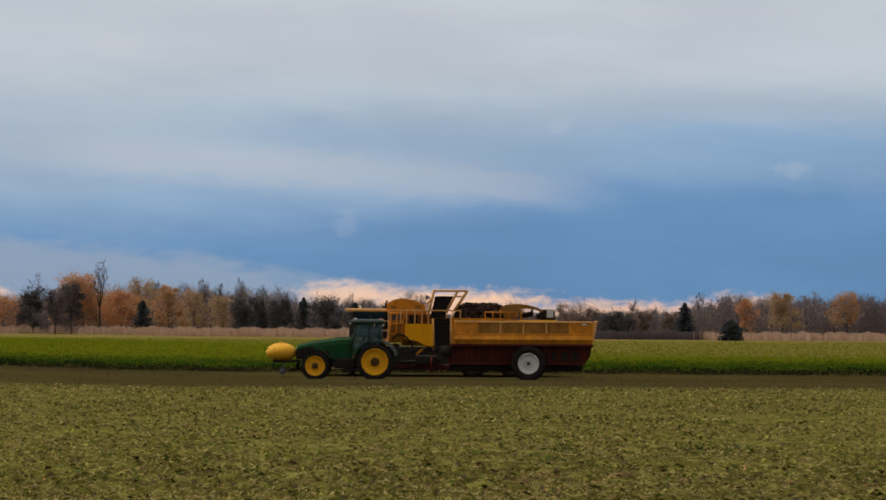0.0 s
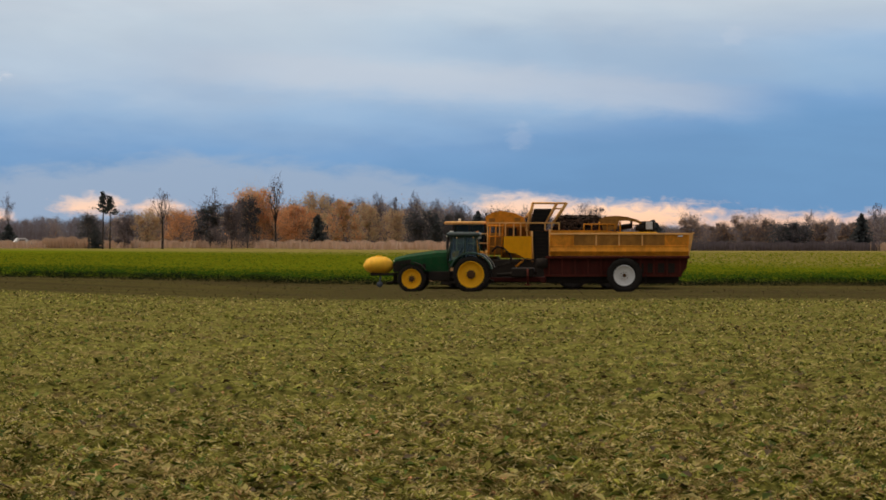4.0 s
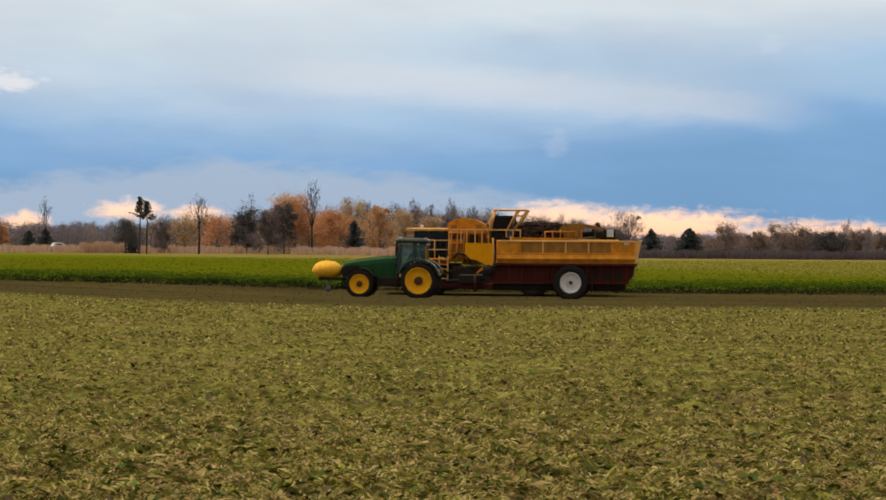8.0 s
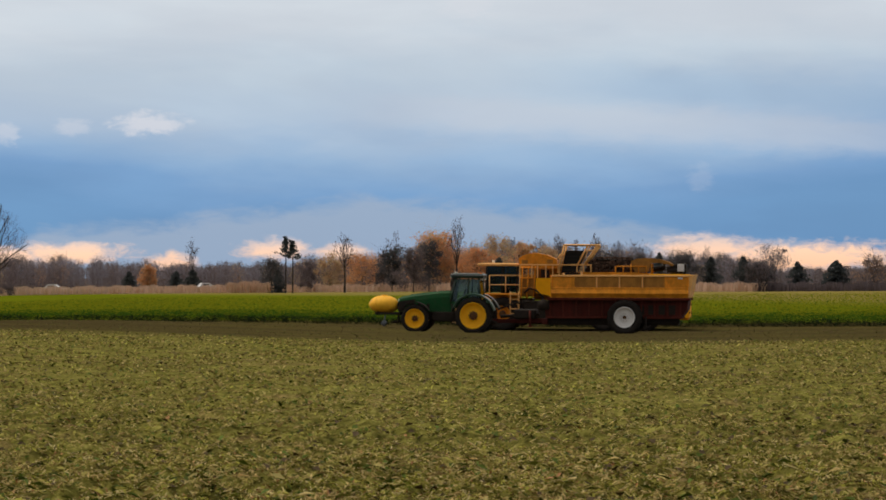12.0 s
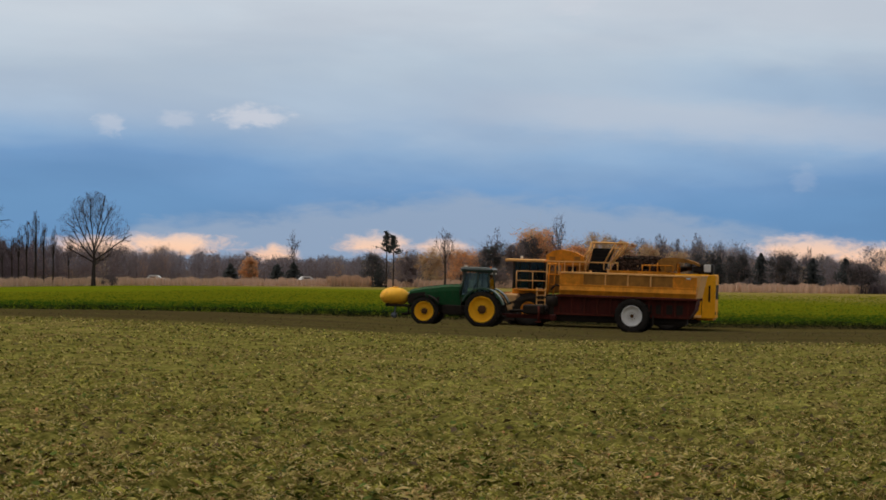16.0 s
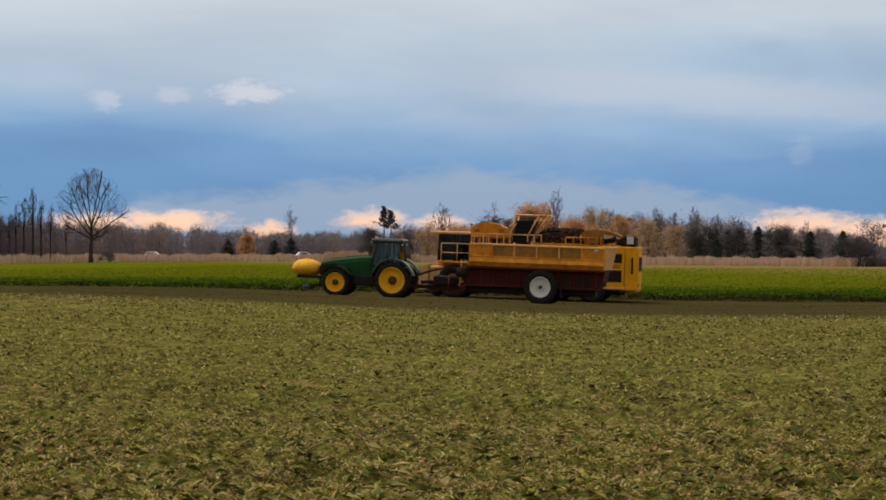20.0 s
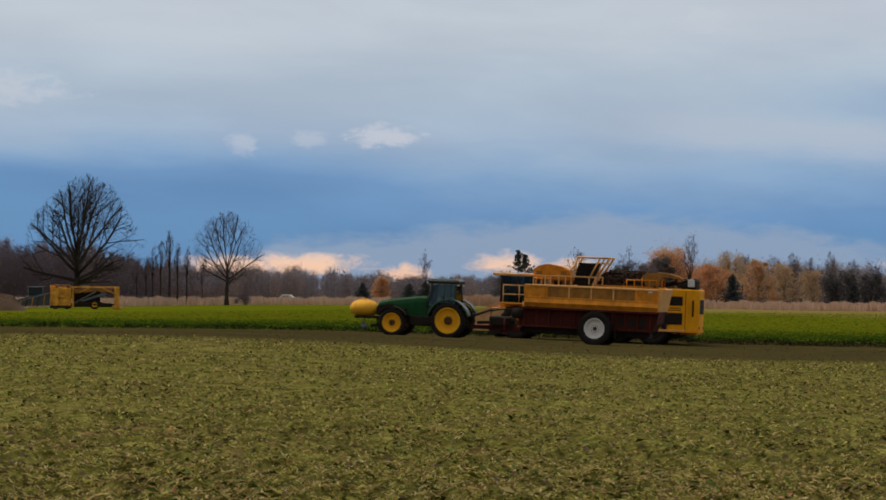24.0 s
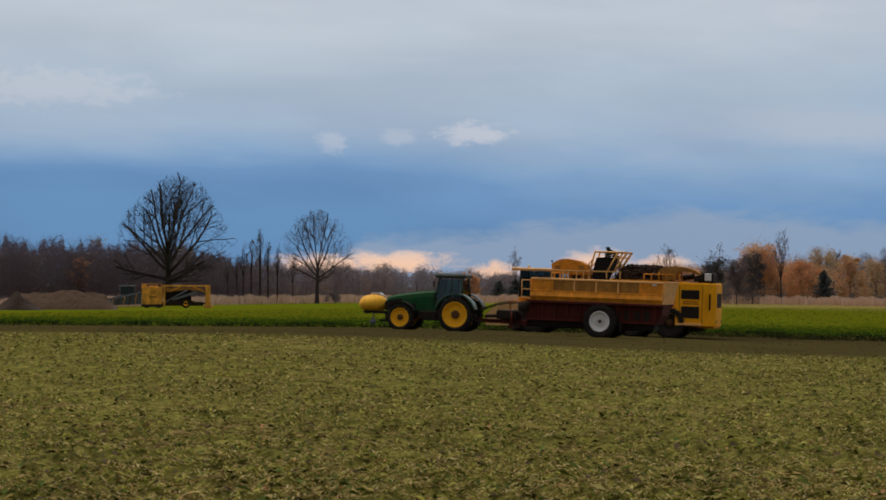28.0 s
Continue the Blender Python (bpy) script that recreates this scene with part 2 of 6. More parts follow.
BELT = material("black_conveyor_belt", (0.016, 0.014, 0.013), 0.85, vary=0.4, bump=0.01)
BEET = material("heap_of_muddy_beet", (0.046, 0.027, 0.019), 0.9, vary=0.5, island=0.45)
GLASS = window_glass("tinted_cab_glass", (0.58, 0.74, 0.77), 1.5)
TABLE = material("dark_grey_steel_table", (0.07, 0.08, 0.095), 0.5, metal=0.3, vary=0.3, grime=0.3)
GREY = material("grey_galvanised_sheet", (0.16, 0.18, 0.21), 0.5, metal=0.4, vary=0.25, grime=0.3)
WHITE = material("white_car_paint", (0.6, 0.6, 0.59), 0.3, vary=0.05)
LAMP = material("pale_lamp_lens", (0.75, 0.72, 0.62), 0.3, vary=0.1)
ORANGE = material("orange_beacon", (0.8, 0.22, 0.02), 0.3, vary=0.1)
SKIN = material("roof_green_black", (0.010, 0.03, 0.018), 0.35, vary=0.2, grime=0.2)
BARK = material("grey_brown_bark", (0.085, 0.068, 0.062), 0.9, vary=0.4)
BARK_OAK = material("dark_oak_bark", (0.035, 0.027, 0.024), 0.9, vary=0.4)
# twig, needle and leaf colours below are lightened to stand for aerial haze
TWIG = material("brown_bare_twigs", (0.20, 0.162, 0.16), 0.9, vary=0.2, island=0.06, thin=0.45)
TWIG_HAZE = material("haze_grey_twigs", (0.25, 0.235, 0.265), 0.9, vary=0.2, island=0.06, thin=0.45)
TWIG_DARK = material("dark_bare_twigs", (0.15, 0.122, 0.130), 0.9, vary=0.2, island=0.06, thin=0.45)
# a darker tone of its own for the wood at the left
TWIG_LEFT = material("left_wood_dark_twigs", (0.118, 0.094, 0.108), 0.9, vary=0.25, scale=0.3, island=0.05, thin=0.45)
# its heavy brown patches stand for shade among the loader's parts
LOADER_YELLOW = material("loader_yellow_steel", (0.82, 0.385, 0.05), 0.65, vary=0.45, scale=1.1, grime=0.6, grime_col=(0.17, 0.07, 0.02), streak=0.3)
NEEDLE = material("dark_spruce_needles", (0.078, 0.088, 0.09), 0.9, vary=0.3, island=0.15, thin=0.45)
LEAF_ORANGE = material("orange_autumn_leaves", (0.70, 0.355, 0.17), 0.85, vary=0.3, scale=0.4, island=0.12, thin=0.45)
LEAF_RUST = material("rust_autumn_leaves", (0.47, 0.30, 0.19), 0.85, vary=0.3, scale=0.4, island=0.12, thin=0.45)
LEAF_OLIVE = material("olive_autumn_leaves", (0.53, 0.41, 0.24), 0.85, vary=0.3, scale=0.4, island=0.12, thin=0.45)
REED = material("dry_tan_reeds", (0.66, 0.47, 0.36), 0.9, vary=0.25, scale=0.15, island=0.1)
MAIZE = material("dry_standing_maize", (0.60, 0.42, 0.30), 0.9, vary=0.25, scale=0.2, island=0.15)
SOIL_HEAP = material("brown_soil_heap", (0.045, 0.03, 0.023), 0.95, vary=0.5, scale=0.8, bump=0.05, bump_scale=8)
CLAMP = material("brown_beet_clamp", (0.10, 0.062, 0.04), 0.95, vary=0.5, scale=0.8, bump=0.05, bump_scale=8)
CROP_LEAF = material("beet_crop_leaves", (0.19, 0.20, 0.012), 0.7, vary=0.25, scale=0.12, island=0.1, thin=0.45)
# darker copies of the crop green that paint its shaded near side
CROP_SHADED = material("shaded_beet_leaves", (0.045, 0.098, 0.010), 0.7, vary=0.25, scale=0.3, island=0.15, thin=0.45)
SHADED_STALK = material("shaded_beet_stalks", (0.014, 0.027, 0.008), 0.8, vary=0.3, island=0.3)
LITTER_TINTS = [(0.0, (0.072, 0.085, 0.013)), (0.25, (0.165, 0.17, 0.026)), (0.45, (0.27, 0.24, 0.06)), (0.62, (0.17, 0.10, 0.045)), (0.8, (0.36, 0.29, 0.11)), (1.0, (0.46, 0.38, 0.17))]
LITTER_GREEN = material("wilted_green_leaf_litter", (0.17, 0.20, 0.036), 0.8, vary=0.4, scale=0.2, island=0.2, thin=0.3, patch=(0.27, 0.235, 0.075), tints=LITTER_TINTS)
LITTER_TAN = material("dry_tan_leaf_litter", (0.34, 0.265, 0.10), 0.85, vary=0.4, scale=0.2, island=0.2, thin=0.33, patch=(0.33, 0.24, 0.10), tints=LITTER_TINTS)
BEET_SCRAP = material("pinkish_beet_scraps", (0.40, 0.20, 0.095), 0.85, vary=0.4, scale=0.5, island=0.4)
STRAW = material("pale_straw_litter", (0.80, 0.68, 0.36), 0.85, vary=0.3, scale=0.2, island=0.3, thin=0.38, patch=(0.66, 0.50, 0.24))
GRASSY = material("yellow_green_leaf_scraps", (0.44, 0.42, 0.09), 0.85, vary=0.3, scale=0.3, island=0.3, thin=0.38, patch=(0.46, 0.39, 0.15))
CRUMB = material("dull_soil_crumbs", (0.115, 0.095, 0.042), 0.95, vary=0.4, island=0.35)
DARK_GLASS = material("dark_cab_glass", (0.02, 0.03, 0.034), 0.2, vary=0.1)
LITTER_DARK = material("fresh_dark_leaf_litter", (0.075, 0.108, 0.018), 0.75, vary=0.4, scale=0.2, island=0.5)
CLOD = material("dark_soil_clods", (0.085, 0.062, 0.036), 0.95, vary=0.4, island=0.3)

TURN = 8.5
ACROSS = Vector((math.sin(radians(TURN)), math.cos(radians(TURN)), 0))   # away from the camera, square to the rows
ALONG = Vector((-math.cos(radians(TURN)), math.sin(radians(TURN)), 0))   # the way the machines drive


def smooth(v, lo, hi):
    t = min(1.0, max(0.0, (v - lo) / (hi - lo)))
    return t * t * (3 - 2 * t)


def height(x, y):
    """The ground's height: a low swell, and the machines' sunken strip behind a ridge, shaped to fit the camera's view.
    """
    s, n = x * ALONG.x + y * ALONG.y, x * ACROSS.x + y * ACROSS.y
    swell = 0.85 * smooth(s, 14, 48) * smooth(n, 60, 120) * (1 - 0.556 * smooth(n, 150, 165)) * (1 - smooth(n, 190, 330))
    bank = 0.10 * smooth(n, 136.5, 139) * (1 - smooth(n, 139, 140.5))
    return swell + bank - (0.05 * smooth(n, 138.5, 140.5) + 0.09 * smooth(n, 149, 152)) * (1 - smooth(n, 157, 159.5))


def field(s, n, z=0.0):
    p = ALONG * s + ACROSS * n
    return Vector((p.x, p.y, height(p.x, p.y) + z))


def far(az, dist, z=0.0):
    a = radians(az)
    x, y = dist * math.sin(a), dist * math.cos(a)
    return Vector((x, y, height(x, y) + z))


EDGE_AZ = (-19, -17, -14, -12, -9.7, -7, -1, 1.5, 5, 10, 19)
EDGE_R = (310, 338, 396, 438, 488, 508, 500, 458, 442, 430, 428)


def edge(az):
    """How far off the meadow ends in that direction."""
    return np.interp(az, EDGE_AZ, EDGE_R)


def ground_material():
    m = bpy.data.materials.new("field_ground")
    m.use_nodes = True
    n = Nodes(m.node_tree)
    b = m.node_tree.nodes["Principled BSDF"]
    pos = n.add("ShaderNodeNewGeometry").outputs["Position"]
    sep = n.add("ShaderNodeSeparateXYZ")
    n.put(pos, sep.inputs[0])
    x, y, _ = sep.outputs
    depth = n.math("ADD", n.math("MULTIPLY", x, ACROSS.x), n.math("MULTIPLY", y, ACROSS.y))
    along = n.math("ADD", n.math("MULTIPLY", x, ALONG.x), n.math("MULTIPLY", y, ALONG.y))
    coarse, mid, fine = n.noise(pos, 0.12, 5), n.noise(pos, 0.9, 5, 0.65), n.noise(pos, 7.0, 5, 0.7)
    rowed = n.noise(n.vec(n.math("MULTIPLY", along, 0.06), n.math("MULTIPLY", depth, 0.45), 0.0), 1.0, 4)
    d = n.math("ADD", depth, n.math("MULTIPLY", n.math("SUBTRACT", mid, 0.5), 6.0))
    soil = n.ramp(fine, [(0.25, (0.065, 0.040, 0.022)), (0.5, (0.20, 0.132, 0.062)), (0.75, (0.34, 0.245, 0.115))])
    leafy = n.ramp(fine, [(0.28, (0.052, 0.048, 0.012)), (0.5, (0.155, 0.148, 0.034)), (0.72, (0.285, 0.256, 0.08))])
    stubble = n.mix(n.step(n.math("ADD", n.math("MULTIPLY", mid, 0.45), n.math("ADD", n.math("MULTIPLY", coarse, 0.25), n.math("MULTIPLY", rowed, 0.3))), 0.34, 0.5), soil, leafy)
    clumps = n.math("MULTIPLY", n.step(n.noise(pos, 2.1, 4, 0.6), 0.36, 0.66, 0.62, 1.36), n.step(n.noise(pos, 0.7, 3, 0.6), 0.36, 0.64, 0.86, 1.17))
    stubble = n.mix(1.0, stubble, n.vec(clumps, clumps, clumps), "MULTIPLY")
    lifted = n.mix(n.step(rowed, 0.42, 0.62), n.ramp(fine, [(0.3, (0.040, 0.032, 0.014)), (0.7, (0.086, 0.069, 0.028))]),
                   n.ramp(fine, [(0.3, (0.056, 0.046, 0.015)), (0.7, (0.108, 0.091, 0.030))]))
    crop = n.ramp(mid, [(0.3, (0.07, 0.115, 0.006)), (0.6, (0.115, 0.145, 0.008))])
    light = n.ramp(n.noise(n.vec(n.math("MULTIPLY", along, 0.02), n.math("MULTIPLY", depth, 0.06), 0.0), 1.0, 5),
                   [(0.3, (0.095, 0.13, 0.006)), (0.7, (0.145, 0.16, 0.008))])
    olive = n.ramp(mid, [(0.3, (0.19, 0.16, 0.04)), (0.7, (0.25, 0.20, 0.065))])
    bearing = n.math("MULTIPLY", n.math("ARCTAN2", x, y), 57.2958)
    off = n.math("SUBTRACT", n.math("ADD", depth, n.math("MULTIPLY", bearing, 13.0)), n.math("ADD", 365.0, n.math("MULTIPLY", coarse, 40.0)))
    meadow = n.mix(n.step(off, -40.0, 40.0), light, olive)
    wild = n.ramp(mid, [(0.3, (0.12, 0.08, 0.04)), (0.7, (0.20, 0.14, 0.08))])
    start = n.math("SUBTRACT", 125.0, n.step(along, -5.0, 25.0, 0.0, 4.5))
    col = n.mix(n.step(n.math("SUBTRACT", d, start), -3.0, 8.0), stubble, lifted)
    col = n.mix(n.step(d, 169.0, 175.0), col, crop)
    col = n.mix(n.step(d, 226.0, 246.0), col, meadow)
    col = n.mix(n.step(d, 520.0, 560.0), col, wild)
    n.put(col, b.inputs["Base Color"])
    b.inputs["Roughness"].default_value = 0.95
    b.inputs["Specular IOR Level"].default_value = 0.0
    bp = n.add("ShaderNodeBump")
    bp.inputs["Strength"].default_value, bp.inputs["Distance"].default_value = 0.8, 0.08
    n.put(n.math("ADD", n.math("MULTIPLY", fine, 0.5), mid), bp.inputs["Height"])
    n.put(bp.outputs[0], b.inputs["Normal"])
    return m


# ---- mesh helpers ----
class Shape:
    """Collects vertices and faces of one mesh."""

    def __init__(self):
        self.v, self.f, self.s = [], [], []

    def add(self, verts, faces, smooth_faces=False):
        k = len(self.v)
        self.v += [tuple(p) for p in verts]
        self.f += [tuple(i + k for i in f) for f in faces]
        self.s += [smooth_faces] * len(faces)
        return self

    def box(self, x0, x1, y0, y1, z0, z1, c=0.015, turn=None):
        """A box with chamfered edges; turn is a matrix."""
        c = min(c, abs(x1 - x0) * 0.3, abs(y1 - y0) * 0.3, abs(z1 - z0) * 0.3)
        m, h = Vector(((x0 + x1) / 2, (y0 + y1) / 2, (z0 + z1) / 2)), Vector((abs(x1 - x0) / 2, abs(y1 - y0) / 2, abs(z1 - z0) / 2))
        bm = bmesh.new()
        bmesh.ops.create_cube(bm, size=2.0)
        for v in bm.verts:
            v.co = Vector((v.co.x * h.x, v.co.y * h.y, v.co.z * h.z)) + m
        if c > 0.004:
            bmesh.ops.bevel(bm, geom=bm.edges[:], offset=c, segments=1, affect="EDGES")
        if turn is not None:
            bmesh.ops.transform(bm, matrix=turn, verts=bm.verts[:])
        bm.verts.index_update()
        self.add([v.co for v in bm.verts], [[v.index for v in f.verts] for f in bm.faces])
        bm.free()
        return self

    def prism(self, outline, y0, y1):
        """A flat outline of (x, z), given counter-clockwise seen from -y, drawn out from y0 to y1."""
        k = len(outline)
        verts = [(x, y0, z) for x, z in outline] + [(x, y1, z) for x, z in outline]
        faces = [list(range(k)), list(range(2 * k - 1, k - 1, -1))] + [[(i + 1) % k, i, i + k, (i + 1) % k + k] for i in range(k)]
        return self.add(verts, faces)

    def loft(self, rings, closed=True, smooth_faces=True):
        """Rings with equally many points, joined; the ends are closed."""
        k = len(rings[0])
        verts = [p for r in rings for p in r]
        faces = [[a * k + i, a * k + (i + 1) % k, (a + 1) * k + (i + 1) % k, (a + 1) * k + i] for a in range(len(rings) - 1) for i in range(k)]
        if closed:
            faces += [list(range(k - 1, -1, -1)), [(len(rings) - 1) * k + i for i in range(k)]]
        return self.add(verts, faces, smooth_faces)

    def rod(self, a, b, r, r2=None, sides=8):
        """A round bar from a to b."""
        a, b = Vector(a), Vector(b)
        q = (b - a).to_track_quat("Z", "Y")
        r2 = r if r2 is None else r2
        ring = lambda p, rad: [p + q @ Vector((rad * math.cos(t), rad * math.sin(t), 0)) for t in (2 * math.pi * i / sides for i in range(sides))]
        return self.loft([ring(a, r), ring(b, r2)])

    def bar(self, a, b, w):
        """A square bar from a to b."""
        return self.rod(a, b, w * 0.7, sides=4)

    def path(self, points, r, sides=6):
        for a, b in zip(points, points[1:]):
            self.rod(a, b, r, sides=sides)
        return self

    def wheel(self, profile, steps=40):
        """A profile of (radius, y) turned round the y axis."""
        rings = [[(r * math.cos(t), y, r * math.sin(t)) for r, y in profile] for t in (2 * math.pi * i / steps for i in range(steps))]
        k = len(profile)
        verts = [p for r in rings for p in r]
        faces = [[a * k + i, a * k + i + 1, ((a + 1) % steps) * k + i + 1, ((a + 1) % steps) * k + i] for a in range(steps) for i in range(k - 1)]
        return self.add(verts, faces, True)

    def mesh(self, name, mats):
        me = bpy.data.meshes.new(name)
        me.from_pydata(self.v, [], self.f)
        me.polygons.foreach_set("use_smooth", self.s)
        for m in mats if isinstance(mats, (list, tuple)) else [mats]:
            me.materials.append(m)
        bm = bmesh.new()
        bm.from_mesh(me)
        bmesh.ops.recalc_face_normals(bm, faces=bm.faces[:])
        bm.to_mesh(me)
        bm.free()
        return me


def part(name, shape, mat, parent, label="", at=None):
    ob = new(name, shape.mesh(name, mat))
    ob.parent = parent
    if at is not None:
        ob.matrix_basis = at
    return tagged(ob, label)


def thing(name, label, category, at=None, group="", kind=""):
    ob = new(name)
    ob.empty_display_size = 0.3
    if at is not None:
        ob.matrix_basis = at
    return tagged(ob, label, category, group, kind)


def stuff(name, verts, faces, mats, label, category, parent=None, index=None):
    me = bpy.data.meshes.new(name)
    me.from_pydata(verts, [], faces)
    for m in mats if isinstance(mats, (list, tuple)) else [mats]:
        me.materials.append(m)
    if index is not None:
        me.polygons.foreach_set("material_index", index)
    ob = new(name, me)
    return tagged(ob, label, category, kind="stuff")

# ---- ground ----
def smooths(v, lo, hi):
    t = np.clip((v - lo) / (hi - lo), 0, 1)
    return t * t * (3 - 2 * t)


WAVES = [(random.Random(70 + i).uniform(0, math.pi), 0.38 * 1.17 ** i, random.Random(90 + i).uniform(0, 6.28)) for i in range(12)]


def lumps(x, y):
    """Clods, hollows and low row ridges of the near field, fading out with distance."""
    n, r = x * ACROSS.x + y * ACROSS.y, np.hypot(x, y)
    z = 0.0
    for turn, wave, phase in WAVES:
        z = z + wave ** 0.7 * np.sin((x * math.cos(turn) + y * math.sin(turn)) * 2 * math.pi / wave + phase + 1.3 * np.sin(x * 0.9 * math.sin(turn) - y * 0.7 + phase))
    z = 0.036 * z + 0.022 * np.sin(n * 2 * math.pi / 0.92 + 0.7 * np.sin(x * 0.8))
    return z * smooths(r, 20, 27) * (1 - 0.85 * smooths(r, 40, 85)) * (1 - smooths(r, 80, 92))


def heights(x, y):
    s, n = x * ALONG.x + y * ALONG.y, x * ACROSS.x + y * ACROSS.y
    swell = 0.85 * smooths(s, 14, 48) * smooths(n, 60, 120) * (1 - 0.556 * smooths(n, 150, 165)) * (1 - smooths(n, 190, 330))
    bank = 0.10 * smooths(n, 136.5, 139) * (1 - smooths(n, 139, 140.5))
    return swell + bank - (0.05 * smooths(n, 138.5, 140.5) + 0.09 * smooths(n, 149, 152)) * (1 - smooths(n, 157, 159.5)) + lumps(x, y)


def make_ground():
    radii = [0.5, 6, 14, 20, 24] + [27 + 0.14 * i for i in range(250)] + [62 + 0.35 * i for i in range(92)] + [94.5 + 2.0 * i for i in range(20)] + [134 + 0.7 * i for i in range(51)] + [170 * 1.06 ** i for i in range(57)]
    angles = [-180 + 6 * i for i in range(26)] + [-24 + 0.75 * i for i in range(7)] + [-18.75 + 0.25 * i for i in range(151)] + [19.5 + 0.75 * i for i in range(7)] + [25 + 6 * i for i in range(26)]
    angles = [a for a in angles if a < 180]
    a, r = np.meshgrid(np.radians(angles), radii)
    x, y = (r * np.sin(a)).ravel(), (r * np.cos(a)).ravel()
    verts = [(0, 0, 0)] + np.stack([x, y, heights(x, y)], 1).tolist()
    k = len(angles)
    faces = [(0, 1 + (i + 1) % k, 1 + i) for i in range(k)]
    for j in range(len(radii) - 1):
        p, q = 1 + j * k, 1 + (j + 1) * k
        faces += [(p + i, p + (i + 1) % k, q + (i + 1) % k, q + i) for i in range(k)]
    me = bpy.data.meshes.new("ground")
    me.from_pydata(verts, [], faces)
    me.polygons.foreach_set("use_smooth", [True] * len(faces))
    me.materials.append(ground_material())
    tagged(new("ground", me), "harvested beet field with green crop and meadow behind", "field", kind="structure")


make_ground()


def scatter_leaves(name, spots, size, mats, weights, label, category, upright=0.3, lift=0.01, seed=1, slim=(0.15, 0.42)):
    """Many small bent leaves, two triangles each side of a crease, lying or standing at the spots (x, y, z)."""
    g = np.random.default_rng(seed)
    p = np.asarray(spots, float)
    k = len(p)
    yaw, tip = g.uniform(0, 2 * np.pi, k), g.uniform(0, 1, k) * upright * 1.4
    ln, wd = size * g.uniform(0.5, 1.5, k), size * g.uniform(slim[0], slim[1], k)
    d = np.stack([np.cos(yaw) * np.cos(tip), np.sin(yaw) * np.cos(tip), np.sin(tip)], 1)
    side = np.stack([-np.sin(yaw), np.cos(yaw), g.uniform(-0.5, 0.5, k)], 1)
    up = np.array([0, 0, 1.0])
    root = p + up * lift
    mid = root + d * (ln * 0.55)[:, None] + up * (0.12 * ln)[:, None]
    end = root + d * ln[:, None] + up * (g.uniform(-0.1, 0.15, k) * ln)[:, None]
    verts = np.stack([root, mid + side * wd[:, None], end, mid - side * wd[:, None]], 1).reshape(-1, 3)
    i = np.arange(k) * 4
    faces = np.stack([np.stack([i, i + 1, i + 2], 1), np.stack([i, i + 2, i + 3], 1)], 1).reshape(-1, 3)
    index = np.repeat(g.choice(len(mats), k, p=weights), 2).astype(np.int32)
    return stuff(name, verts.tolist(), faces.tolist(), mats, label, category, index=index)


def spots_between(r0, r1, count, g, az0=-18.5, az1=18.5, bias=1.0):
    """Spots in a ring of the field; a bias over 1 crowds them towards the near side."""
    r = r0 + (r1 - r0) * g.uniform(0, 1, count) ** bias
    a = np.radians(g.uniform(az0, az1, count))
    x, y = r * np.sin(a), r * np.cos(a)
    return np.stack([x, y, heights(x, y)], 1)


